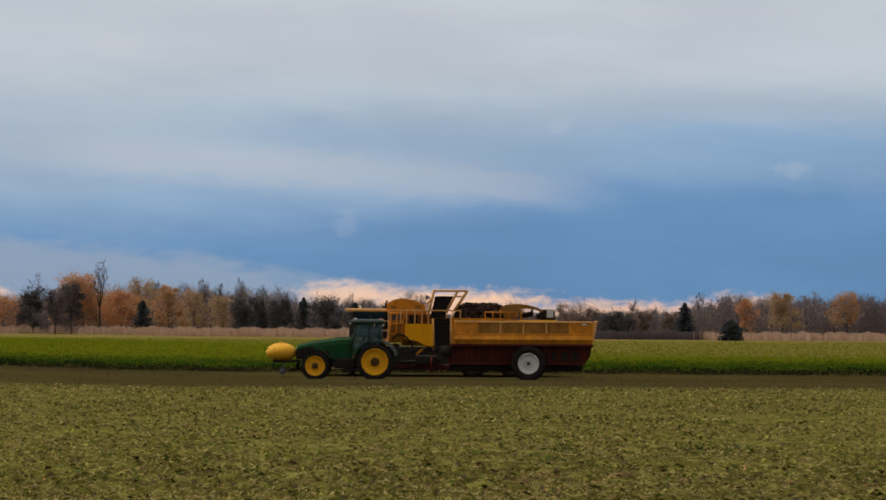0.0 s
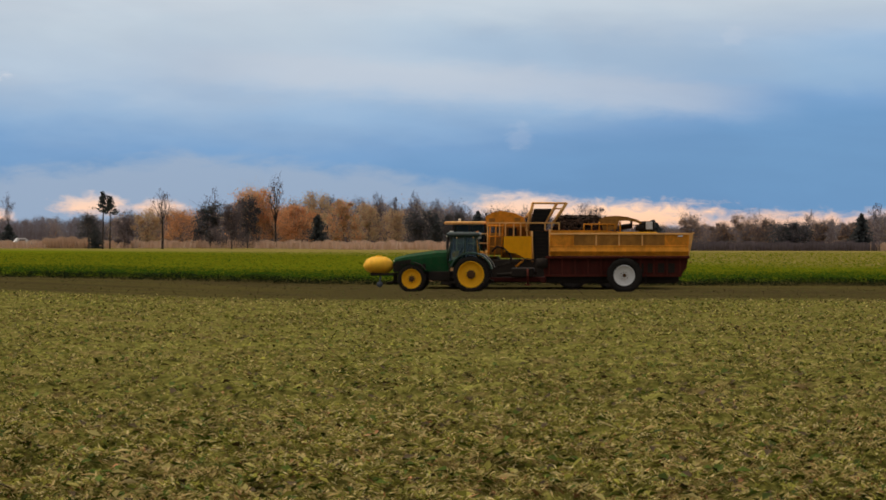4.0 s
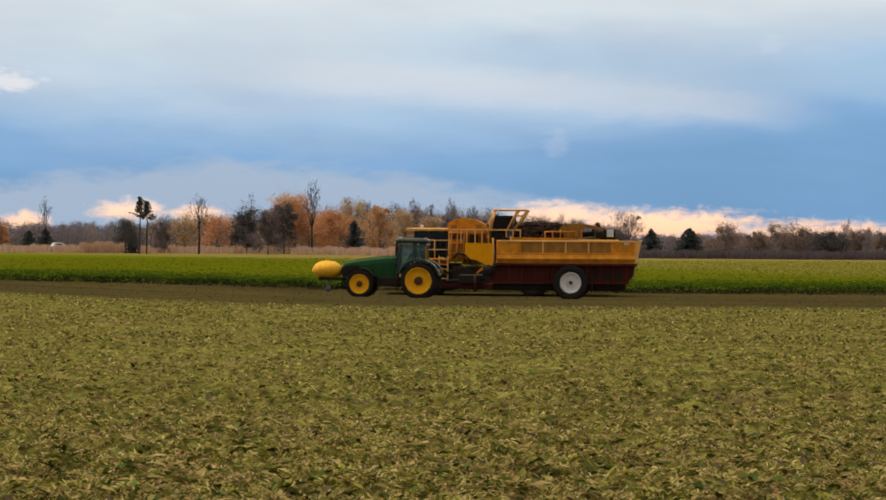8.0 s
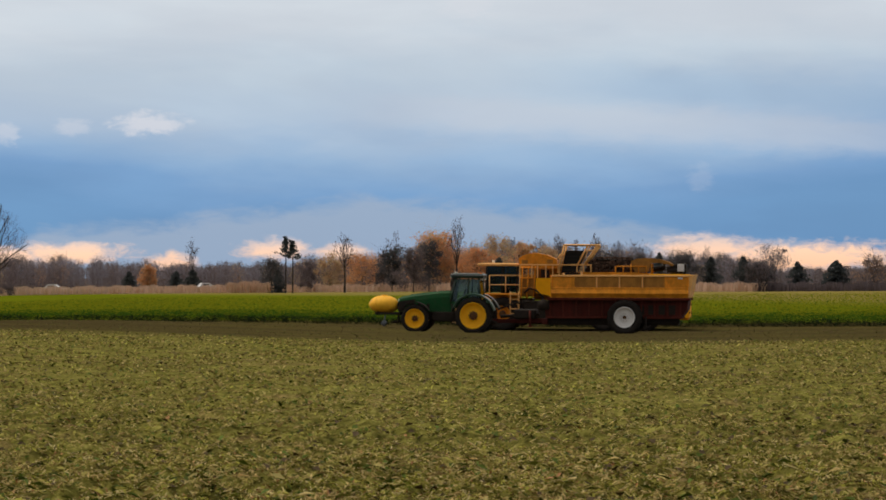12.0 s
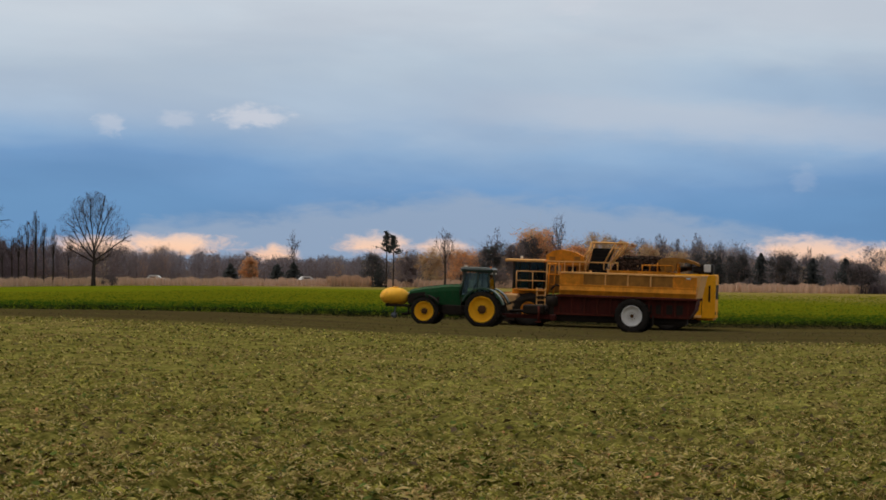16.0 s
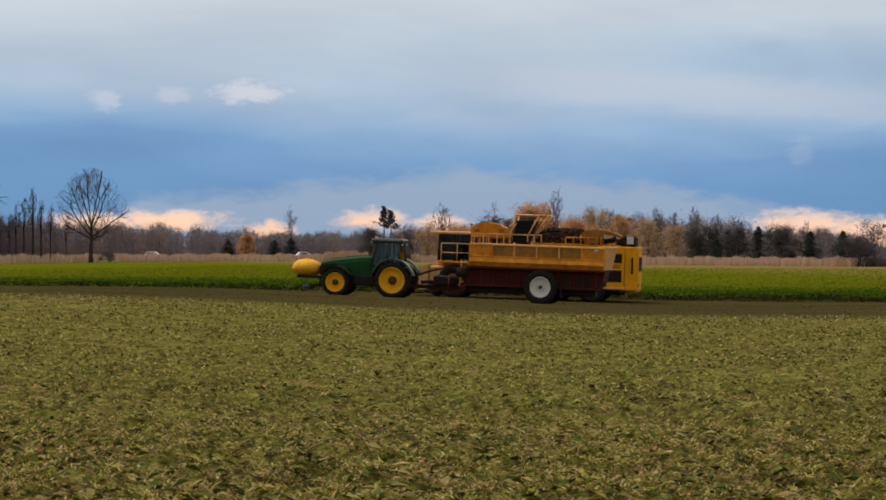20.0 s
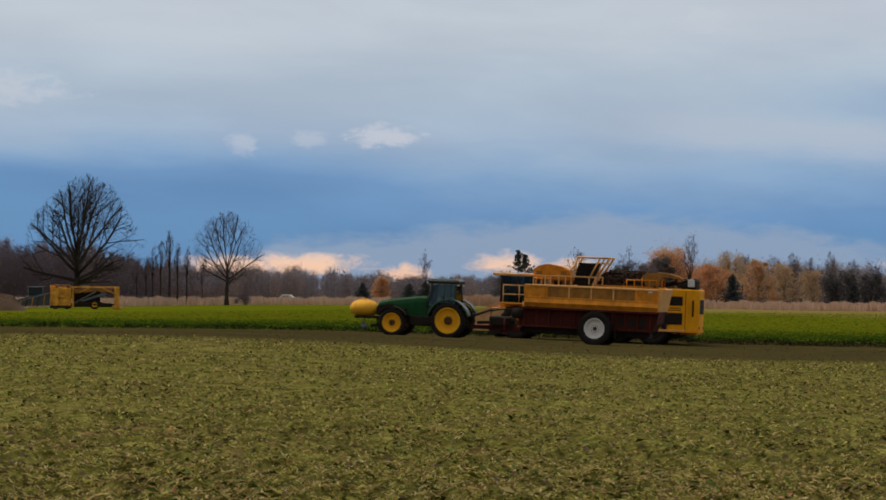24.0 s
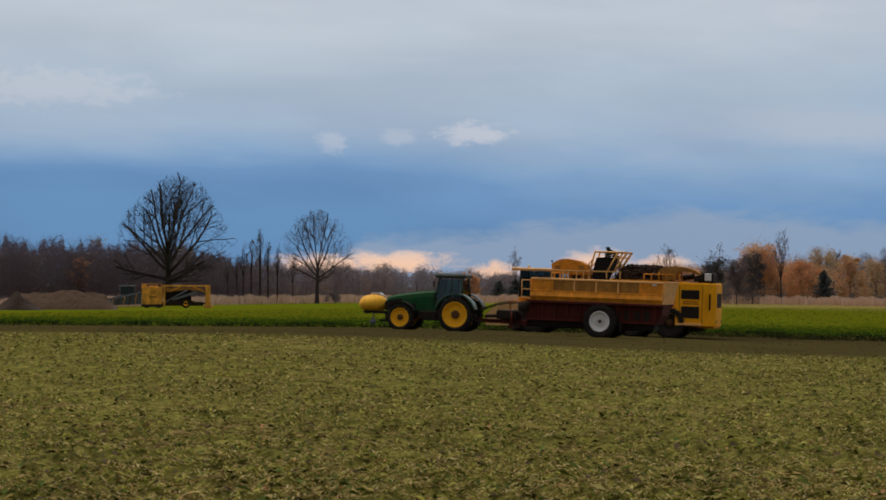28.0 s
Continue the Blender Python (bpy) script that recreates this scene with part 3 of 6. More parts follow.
def make_litter():
    g = np.random.default_rng(11)

    def patchy(p, least, slope=1.0):
        """Thin the spots out in bare patches and hollows."""
        x, y = p[:, 0], p[:, 1]
        n = x * ACROSS.x + y * ACROSS.y
        wide = np.sin(x * 0.55 + 2 * np.sin(y * 0.21)) + np.sin(y * 0.33 + 1.7 * np.sin(x * 0.35)) + 0.8 * np.sin(n * 1.9 + 1.5 * np.sin(x * 0.4))
        small = np.sin(x * 3.1 + 2 * np.sin(y * 0.9)) + np.sin(y * 1.7 + 1.7 * np.sin(x * 1.6))
        keep = 0.58 + 0.17 * wide + 0.24 * small + 4.4 * lumps(x, y)
        return p[g.uniform(0, 1, len(p)) < np.clip(least + slope * (keep - least), 0, 1)]

    fade = lambda p, lo, hi, a, b: p[g.uniform(0, 1, len(p)) < a + (b - a) * smooths(np.hypot(p[:, 0], p[:, 1]), lo, hi)]

    def unlifted(p):
        """Only the spots short of the strip that has been lifted."""
        return p[p[:, 0] * ACROSS.x + p[:, 1] * ACROSS.y < 127 - 4.5 * smooths(p[:, 0] * ALONG.x + p[:, 1] * ALONG.y, -5, 25) + g.normal(0, 1.2, len(p))]

    away = unlifted(fade(patchy(spots_between(45, 132, 104000, g), 0.3), 45, 85, 0.0, 1.0))
    scatter_leaves("far_leaf_litter", away, 0.15, [LITTER_GREEN, LITTER_TAN, LITTER_DARK, GRASSY, CRUMB], [0.46, 0.28, 0.05, 0.09, 0.12], "wilted beet leaf litter further out on the field", "leaf litter", upright=0.45, seed=2)
    p = fade(patchy(spots_between(27, 90, 230000, g, bias=1.5), 0.14), 50, 88, 1.0, 0.0)
    scatter_leaves("leaf_litter", p, 0.095, [LITTER_GREEN, LITTER_TAN, LITTER_DARK, GRASSY], [0.42, 0.26, 0.13, 0.19],
                   "wilted green and tan beet leaf litter on harvested soil", "leaf litter", upright=0.5, seed=3, slim=(0.12, 0.42))
    w = fade(patchy(spots_between(27, 82, 80000, g, bias=1.4), 0.2), 45, 80, 1.0, 0.0)
    scatter_leaves("leaf_stalks", w, 0.13, [STRAW, LITTER_TAN, LITTER_GREEN], [0.3, 0.42, 0.28], "thin straw-coloured leaf stalks strewn on the field", "leaf litter",
                   upright=0.4, lift=0.03, seed=4, slim=(0.03, 0.07))
    v = patchy(spots_between(27, 46, 4000, g, -14.5, 13.5), 0.15)
    scatter_leaves("long_stalks", v, 0.24, [STRAW, LITTER_TAN, LITTER_GREEN, LITTER_DARK], [0.3, 0.3, 0.2, 0.2], "long pale beet stalks lying on the near field", "leaf litter",
                   upright=0.15, lift=0.04, seed=14, slim=(0.012, 0.03))
    # flat dull flakes: soil crumbs, and the shade of hollows further out
    crumbs = unlifted(patchy(spots_between(42, 132, 9400, g, bias=0.9), 0.1, 1.2))
    scatter_leaves("crumbs_and_hollows", crumbs, 0.17, [CRUMB, LITTER_DARK], [0.7, 0.3], "dull brown soil crumbs and shaded hollows between the leaf litter", "soil clods", upright=0.12, lift=0.03, seed=17, slim=(0.15, 0.45))
    # flat dark flakes: clods, and painted shade of gaps under the leaves
    c = spots_between(27, 60, 4600, g, bias=1.2)
    scatter_leaves("clods_and_gaps", c, 0.16, [CLOD, LITTER_DARK], [0.75, 0.25], "dark brown flakes for soil clods and shaded gaps on the field", "soil clods", upright=0.3, lift=0.03, seed=5, slim=(0.2, 0.5))
    near = patchy(spots_between(27, 50, 90000, g, -14.5, 13.5, bias=1.25), 0.12, 1.3)
    scatter_leaves("strewn_straw", near, 0.085, [STRAW, GRASSY, LITTER_GREEN, BEET_SCRAP, LITTER_TAN], [0.2, 0.38, 0.24, 0.06, 0.12], "pale straw and leaf scraps strewn on the near field", "leaf litter",
                   upright=0.55, lift=0.02, seed=6, slim=(0.06, 0.28))
    edge_straw = patchy(spots_between(26.5, 46, 90000, g, -14.5, 13.5, bias=1.8), 0.22, 1.2)
    scatter_leaves("trodden_straw", edge_straw, 0.095, [STRAW, GRASSY, BEET_SCRAP, LITTER_TAN], [0.3, 0.46, 0.08, 0.16], "pale straw lying thick at the near side of the field", "leaf litter",
                   upright=0.6, lift=0.02, seed=16, slim=(0.04, 0.2))
    strip = spots_between(121, 164, 14000, g)
    across = strip[:, 0] * ACROSS.x + strip[:, 1] * ACROSS.y
    strip = strip[(across < 159.5) & (across > 124)]
    scatter_leaves("strip_litter", strip, 0.095, [CLOD, LITTER_DARK], [0.72, 0.28], "soil lumps and leaf scraps on the freshly lifted strip", "soil clods",
                   upright=0.25, seed=8)
    scraps = np.concatenate([spots_between(27, 34, 420, g), spots_between(34, 60, 260, g)])
    scatter_leaves("beet_scraps", scraps, 0.14, [BEET_SCRAP], [1.0], "pinkish brown beet scraps on the near field", "beet scraps", upright=0.4, seed=12, slim=(0.2, 0.4))
    broad = patchy(spots_between(27, 46, 3600, g, -14.5, 13.5, bias=1.3), 0.1, 1.3)
    scatter_leaves("broad_leaves", broad, 0.2, [LITTER_DARK, LITTER_GREEN, GRASSY], [0.45, 0.35, 0.2], "broad green beet leaves lying on the near field", "leaf litter",
                   upright=0.3, lift=0.05, seed=23, slim=(0.16, 0.34))
    # fresh leaf heaps left by the topper
    tuft = []
    for _ in range(150):
        r, a = 28 + 42 * g.uniform() ** 1.3, radians(g.uniform(-18, 18))
        t = g.normal(0, 1, (int(g.uniform(25, 90)), 2)) * (g.uniform(0.25, 0.8), g.uniform(0.15, 0.4)) + (r * math.sin(a), r * math.cos(a))
        tuft.append(np.stack([t[:, 0], t[:, 1], heights(t[:, 0], t[:, 1])], 1))
    scatter_leaves("fresh_leaf_tops", np.concatenate(tuft), 0.12, [LITTER_DARK, LITTER_GREEN], [0.6, 0.4],
                   "fresh dark green beet tops left in heaps on the soil", "leaf litter", upright=0.55, seed=9)


def make_crop():
    g = np.random.default_rng(21)
    border = lambda s: np.interp(s, (-50, 20, 25, 35, 48, 64, 80, 95), (159.5, 159.5, 159, 161, 166, 165, 162, 160)) + 0.2 * np.sin(s * 2.3) + 0.15 * np.sin(s * 5.1)

    def spread(k, start, deep, power):
        s = g.uniform(-50, 100, k)
        n = border(s) + start + deep * g.uniform(0, 1, k) ** power
        x, y = s * ALONG.x + n * ACROSS.x, s * ALONG.y + n * ACROSS.y
        tall = 0.36 + 0.04 * np.sin(s * 1.1 + n * 0.7) + 0.04 * np.sin(s * 0.37 - n * 1.9)
        return np.stack([x, y, heights(x, y) + tall + 0.08 * g.uniform(-1, 1, k)], 1)

    scatter_leaves("beet_crop", spread(120000, 0.8, 22, 1.0), 0.15, [CROP_LEAF, CROP_SHADED], [0.15, 0.85], "standing beet crop in shaded green with spreading leaves", "crop", upright=0.3, seed=23)
    scatter_leaves("far_beet_crop", spread(110000, 14, 176, 2.0), 0.21, [CROP_LEAF, CROP_SHADED], [0.85, 0.15], "standing yellow-green beet crop further into the field", "crop", upright=0.22, seed=24)
    # the open side of the stand: hanging leaves and stalks down to the soil, its shade in their colour
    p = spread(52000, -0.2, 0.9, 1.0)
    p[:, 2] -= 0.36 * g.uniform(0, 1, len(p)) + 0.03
    scatter_leaves("crop_side_leaves", p, 0.13, [SHADED_STALK], [1.0], "stalks and leaves coloured as the shaded open side of the crop", "crop", upright=0.9, seed=25, slim=(0.1, 0.3))


make_litter()
make_crop()

# ---- wheels ----
def make_wheel(parent, x, y, r, width, rim_r, rim_mat, lugs=20, dish=1, hub_r=0.2, rim_label="", sunk=0.0):
    """A wheel whose outer face looks towards +y where dish is 1, towards -y where it is -1."""
    w = new("wheel")
    w.parent = parent
    w.matrix_basis = pose(x, y, r - sunk)
    h = width / 2
    tyre = Shape().wheel([(rim_r, -h * 0.85), (r * 0.80, -h), (r * 0.93, -h * 0.95), (r * 0.965, -h * 0.7), (r * 0.965, h * 0.7), (r * 0.93, h * 0.95),
                          (r * 0.80, h), (rim_r, h * 0.85), (rim_r, -h * 0.85)])
    for i in range(lugs):
        for sgn in (-1, 1):
            m = Matrix.Rotation(2 * math.pi * (i + 0.5 * (sgn > 0)) / lugs, 4, "Y") @ Matrix.Translation((0, sgn * h * 0.5, r * 0.972)) @ Matrix.Rotation(radians(38 * sgn), 4, "Z")
            tyre.box(-0.035, 0.035, -h * 0.58, h * 0.58, -0.02, r * 0.028, 0.006, m)
    part("tyre", tyre, RUBBER, w, "muddy black lugged tyre")
    d = dish
    rim = Shape().wheel([(rim_r * 1.03, d * h * 0.85), (rim_r * 1.03, d * h * 0.92), (rim_r * 0.95, d * h * 0.92), (rim_r * 0.92, d * h * 0.55), (rim_r * 0.80, d * h * 0.30),
                         (rim_r * 0.45, d * h * 0.24), (rim_r * 0.40, d * h * 0.34), (rim_r * 0.30, d * h * 0.34), (0.01, d * h * 0.34)])
    rim.wheel([(rim_r * 1.0, -d * h * 0.85), (rim_r * 0.9, -d * h * 0.4), (rim_r * 0.8, d * h * 0.2)])
    part("rim", rim, rim_mat, w, rim_label)
    hub = Shape().wheel([(hub_r, d * h * 0.3), (hub_r, d * h * 0.55), (hub_r * 0.75, d * h * 0.66), (0.01, d * h * 0.66)], 20)
    for i in range(8):
        t = 2 * math.pi * i / 8
        hub.rod((rim_r * 0.36 * math.cos(t), d * h * 0.3, rim_r * 0.36 * math.sin(t)), (rim_r * 0.36 * math.cos(t), d * h * 0.42, rim_r * 0.36 * math.sin(t)), 0.022, sides=6)
    part("hub", hub, HUB, w, "rusty brown wheel hub with bolts")
    return w


# ---- tractor: +x drives ahead, +y is its left side, the rear axle stands over the origin ----
def arc(cx, cz, r, a0, a1, steps):
    return [(cx + r * math.cos(radians(a0 + (a1 - a0) * i / steps)), cz + r * math.sin(radians(a0 + (a1 - a0) * i / steps))) for i in range(steps + 1)]


def make_tractor():
    t = thing("tractor", "green farm tractor with yellow wheel rims and a front tank, driving", "tractor")
    wheels = [make_wheel(t, 0, sy * 0.98, 0.99, 0.62, 0.70, YELLOW_RIM, 22, sy, 0.23, "yellow painted rim") for sy in (1, -1)]
    wheels += [make_wheel(t, 3.20, sy * 0.96, 0.76, 0.52, 0.52, YELLOW_RIM, 20, sy, 0.16, "yellow painted rim") for sy in (1, -1)]
    # hood, rounded in section, falling to the nose
    rings = []
    for x, w, z0, z1 in ((1.25, 0.50, 1.15, 2.30), (2.0, 0.50, 1.15, 2.26), (2.9, 0.48, 1.15, 2.14), (3.6, 0.46, 1.12, 2.03), (4.0, 0.44, 1.1, 1.94), (4.2, 0.40, 1.1, 1.87), (4.27, 0.34, 1.12, 1.74)):
        rings.append([(x, -w, z0), (x, w, z0), (x, w, z1 - 0.34), (x, w * 0.88, z1 - 0.12), (x, w * 0.6, z1), (x, -w * 0.6, z1), (x, -w * 0.88, z1 - 0.12), (x, -w, z1 - 0.34)])
    part("hood", Shape().loft(rings, smooth_faces=False), GREEN, t, "sloping green hood")
    part("grille", Shape().box(4.24, 4.29, -0.3, 0.3, 1.15, 1.62), DARK, t, "black front grille")
    for sy in (1, -1):
        for i in range(5):
            part("side_vent", Shape().box(2.5 + 0.24 * i, 2.66 + 0.24 * i, sy * 0.478, sy * 0.498, 1.25, 1.56, 0.005), DARK, t, "black side vent")
    for sy in (1, -1):
        part("headlight", Shape().box(4.2, 4.275, sy * 0.16, sy * 0.33, 1.66, 1.76, 0.02), LAMP, t)
    for sy in (1, -1):
        part("nose_panel", Shape().prism([(3.42, 1.14), (4.26, 1.14), (4.28, 1.56), (4.1, 1.68), (3.3, 1.80)], sy * 0.40, sy * 0.487), DARK, t, "black louvred nose panel")
        for i in range(4):
            part("nose_louvre", Shape().box(3.46, 3.86, sy * 0.485, sy * 0.5, 1.22 + 0.1 * i, 1.25 + 0.1 * i, 0.004), GREEN, t)
        # dark panel stands for the shade between front and rear wheels
        part("wheel_shade_panel", Shape().box(0.55, 2.3, sy * 0.62, sy * 0.66, 0.66, 1.12, 0.02), DARK, t, "dark panel put in for the shade between the wheels")
    part("chassis", Shape().box(-0.5, 4.0, -0.34, 0.34, 0.72, 1.16, 0.05).box(2.85, 3.3, -0.9, 0.9, 0.62, 0.88, 0.04).box(-0.22, 0.22, -0.9, 0.9, 0.80, 1.18, 0.06)
         .box(0.5, 2.2, 0.34, 0.62, 0.62, 1.15, 0.05).box(0.5, 2.2, -0.62, -0.34, 0.62, 1.15, 0.05), DARK, t, "dark chassis and axles")
    # cab
    part("cab_floor", Shape().box(-0.55, 1.25, -0.82, 0.82, 1.35, 1.75, 0.05), GREEN, t)
    posts = ((1.28, 1.06, 0.80), (0.38, 0.35, 0.82), (-0.34, -0.22, 0.80))
    for sy in (1, -1):
        for x0, x1, y in posts:
            part("cab_post", Shape().bar((x0, sy * y, 1.7), (x1, sy * y * 0.93, 3.02), 0.075), SKIN, t, "dark green cab post")
    for sy in (1, -1):
        for (a0, a1, ya), (b0, b1, yb) in zip(posts, posts[1:]):
            q = [(a0, sy * ya, 1.72), (b0, sy * yb, 1.72), (b1, sy * yb * 0.93, 2.94), (a1, sy * ya * 0.93, 2.94)]
            part("side_window", Shape().add(q + [(x, y - sy * 0.012, z) for x, y, z in q], [(0, 1, 2, 3), (7, 6, 5, 4), (0, 4, 5, 1), (1, 5, 6, 2), (2, 6, 7, 3), (3, 7, 4, 0)]), GLASS, t, "tinted cab window")
    for x0, x1, nm in ((1.28, 1.06, "windscreen"), (-0.34, -0.22, "rear_window")):
        q = [(x0, -0.8, 1.72), (x0, 0.8, 1.72), (x1, 0.75, 2.94), (x1, -0.75, 2.94)]
        part(nm, Shape().add(q + [(x - 0.012, y, z) for x, y, z in q], [(0, 1, 2, 3), (7, 6, 5, 4), (0, 4, 5, 1), (1, 5, 6, 2), (2, 6, 7, 3), (3, 7, 4, 0)]), GLASS, t, "tinted cab window")
    rf = []
    for z, k in ((3.00, 0.94), (3.06, 1.0), (3.17, 1.0), (3.24, 0.93), (3.27, 0.8)):
        rf.append([(0.45 + (x - 0.45) * k, y * k, z) for x, y in ((1.34, -0.72), (1.34, 0.72), (1.21, 0.84), (-0.30, 0.84), (-0.44, 0.72), (-0.44, -0.72), (-0.30, -0.84), (1.21, -0.84))])
    part("cab_roof", Shape().loft(rf, smooth_faces=False), SKIN, t, "dark green cab roof")
    # pale strip added as the highlight on the roof's edges
    part("roof_highlight", Shape().box(-0.42, 1.36, 0.80, 0.845, 3.14, 3.185, 0.008).box(-0.42, 1.36, -0.845, -0.80, 3.14, 3.185, 0.008).box(1.32, 1.365, -0.8, 0.8, 3.14, 3.185, 0.008), GREY, t, "pale strip painting the highlight round the roof")
    part("aerial", Shape().rod((1.1, 0.45, 3.24), (1.1, 0.45, 3.34), 0.09, sides=14), LAMP, t, "pale domed guidance aerial")
    for sy in (1, -1):
        part("roof_lamp", Shape().box(1.28, 1.38, sy * 0.5, sy * 0.72, 3.0, 3.1, 0.02), LAMP, t)
    part("beacon", Shape().rod((-0.3, 0.6, 3.18), (-0.3, 0.6, 3.32), 0.06), ORANGE, t, "orange warning beacon")
    part("seat", Shape().box(-0.2, 0.3, -0.28, 0.28, 1.75, 2.05, 0.06).box(-0.24, -0.07, -0.26, 0.26, 2.05, 2.6, 0.06), DARK, t)
    part("steering_column", Shape().rod((0.85, 0, 1.7), (0.62, 0, 2.3), 0.05).rod((0.55, 0, 2.28), (0.63, 0, 2.33), 0.2, sides=14), DARK, t)
    part("exhaust", Shape().rod((1.42, -0.62, 1.5), (1.42, -0.62, 3.12), 0.08, sides=10), DARK, t, "black exhaust stack")
    for sy in (1, -1):
        outer = arc(0, 0.99, 1.20, 20, 165, 14)
        inner = arc(0, 0.99, 1.13, 165, 20, 14)
        # near fender carries the highlight in its colour, far one stays dark
        part("fender", Shape().prism(outer + inner, sy * 0.62, sy * 1.26), HIGHLIGHT_GREEN if sy > 0 else SKIN, t, "rear fender toned by light, pale near side and dark far side")
        part("front_fender", Shape().prism(arc(3.20, 0.76, 0.90, 40, 150, 10) + arc(3.20, 0.76, 0.86, 150, 40, 10), sy * 0.72, sy * 1.2), DARK, t, "black front fender")
        part("mirror", Shape().bar((1.1, sy * 0.85, 2.75), (1.25, sy * 1.2, 2.75), 0.03).box(1.2, 1.26, sy * 1.14, sy * 1.36, 2.5, 2.86, 0.02), DARK, t, "black wing mirror")
    steps = Shape()
    for i in range(4):
        steps.box(0.75, 1.2, 0.62, 0.95, 0.5 + 0.3 * i, 0.54 + 0.3 * i, 0.01)
    steps.bar((0.76, 0.93, 0.48), (0.76, 0.9, 1.6), 0.04).bar((1.2, 0.93, 0.48), (1.2, 0.9, 1.6), 0.04)
    part("step_ladder", steps, DARK, t, "black cab steps")
    # front tank on its linkage
    rings = []
    for i in range(13):
        u = -1 + 2 * i / 12
        k = max(0.03, (1 - abs(u) ** 2.5)) ** 0.55
        rings.append([(5.1 + 0.83 * u, 0.9 * k * math.cos(2 * math.pi * j / 20), 1.45 + 0.51 * k * math.sin(2 * math.pi * j / 20) * (0.9 if j > 10 else 1.0)) for j in range(20)])
    part("front_tank", Shape().loft(rings), TANK, t, "rounded yellow plastic front tank")
    strap = Shape()
    for x in (4.72, 5.44):
        k = (1 - abs((x - 5.1) / 0.83) ** 2.5) ** 0.55
        strap.loft([[(xx, (0.9 * k + dk) * math.cos(2 * math.pi * j / 24), 1.45 + (0.51 * k + dk) * math.sin(2 * math.pi * j / 24)) for j in range(24)] for xx, dk in ((x - 0.02, 0.0), (x - 0.015, 0.01), (x + 0.015, 0.01), (x + 0.02, 0.0))], closed=False)
    part("tank_strap", strap, TANK, t, "steel strap round the tank")
    part("tank_cap", Shape().rod((5.1, 0, 1.92), (5.1, 0, 2.0), 0.16, sides=16), TANK, t)
    part("tank_frame", Shape().box(4.1, 5.5, -0.62, -0.52, 0.92, 1.06, 0.02).box(4.1, 5.5, 0.52, 0.62, 0.92, 1.06, 0.02).box(4.15, 4.27, -0.62, 0.62, 0.9, 1.08, 0.02)
         .box(5.3, 5.42, -0.62, 0.62, 0.9, 1.08, 0.02).bar((4.2, 0.5, 0.95), (4.2, 0.45, 0.5), 0.08).bar((4.2, -0.5, 0.95), (4.2, -0.45, 0.5), 0.08)
         .bar((3.7, 0.42, 0.62), (4.6, 0.42, 0.52), 0.1).bar((3.7, -0.42, 0.62), (4.6, -0.42, 0.52), 0.1), DARK, t, "dark front linkage under the tank")
    part("linkage_wheel", Shape().rod((5.0, 0.3, 0.45), (5.0, 0.5, 0.45), 0.16, sides=14).bar((5.0, 0.4, 0.5), (4.95, 0.4, 0.95), 0.06), GREY, t)
    for sy in (1, -1):
        part("work_lamp", Shape().box(-0.42, -0.34, sy * 0.45, sy * 0.65, 2.9, 3.0, 0.02), LAMP, t)
        part("handrail", Shape().path([(1.28, sy * 0.86, 1.5), (1.32, sy * 0.9, 2.0), (1.25, sy * 0.86, 2.5)], 0.018), DARK, t)
    # thin pale strip added as the highlight on the hood's top
    part("hood_highlight", Shape().prism([(1.3, 2.30), (2.0, 2.26), (2.9, 2.14), (3.6, 2.03), (3.6, 2.055), (2.9, 2.165), (2.0, 2.285), (1.3, 2.325)], -0.16, 0.16), HIGHLIGHT_GREEN, t, "pale strip painting the highlight along the hood")
    part("rear_hitch", Shape().box(-1.15, -0.4, -0.12, 0.12, 0.55, 0.7, 0.02).bar((-0.45, 0.45, 1.0), (-1.15, 0.45, 0.6), 0.08).bar((-0.45, -0.45, 1.0), (-1.15, -0.45, 0.6), 0.08)
         .bar((-0.4, 0.3, 1.5), (-1.0, 0.3, 1.0), 0.06), DARK, t, "dark drawbar and lift arms")
    return t, wheels


# ---- wagon: the axle stands over the origin ----
LIFT = 0.09   # how far the wagon's body is carried above its own zero by its tall tyres


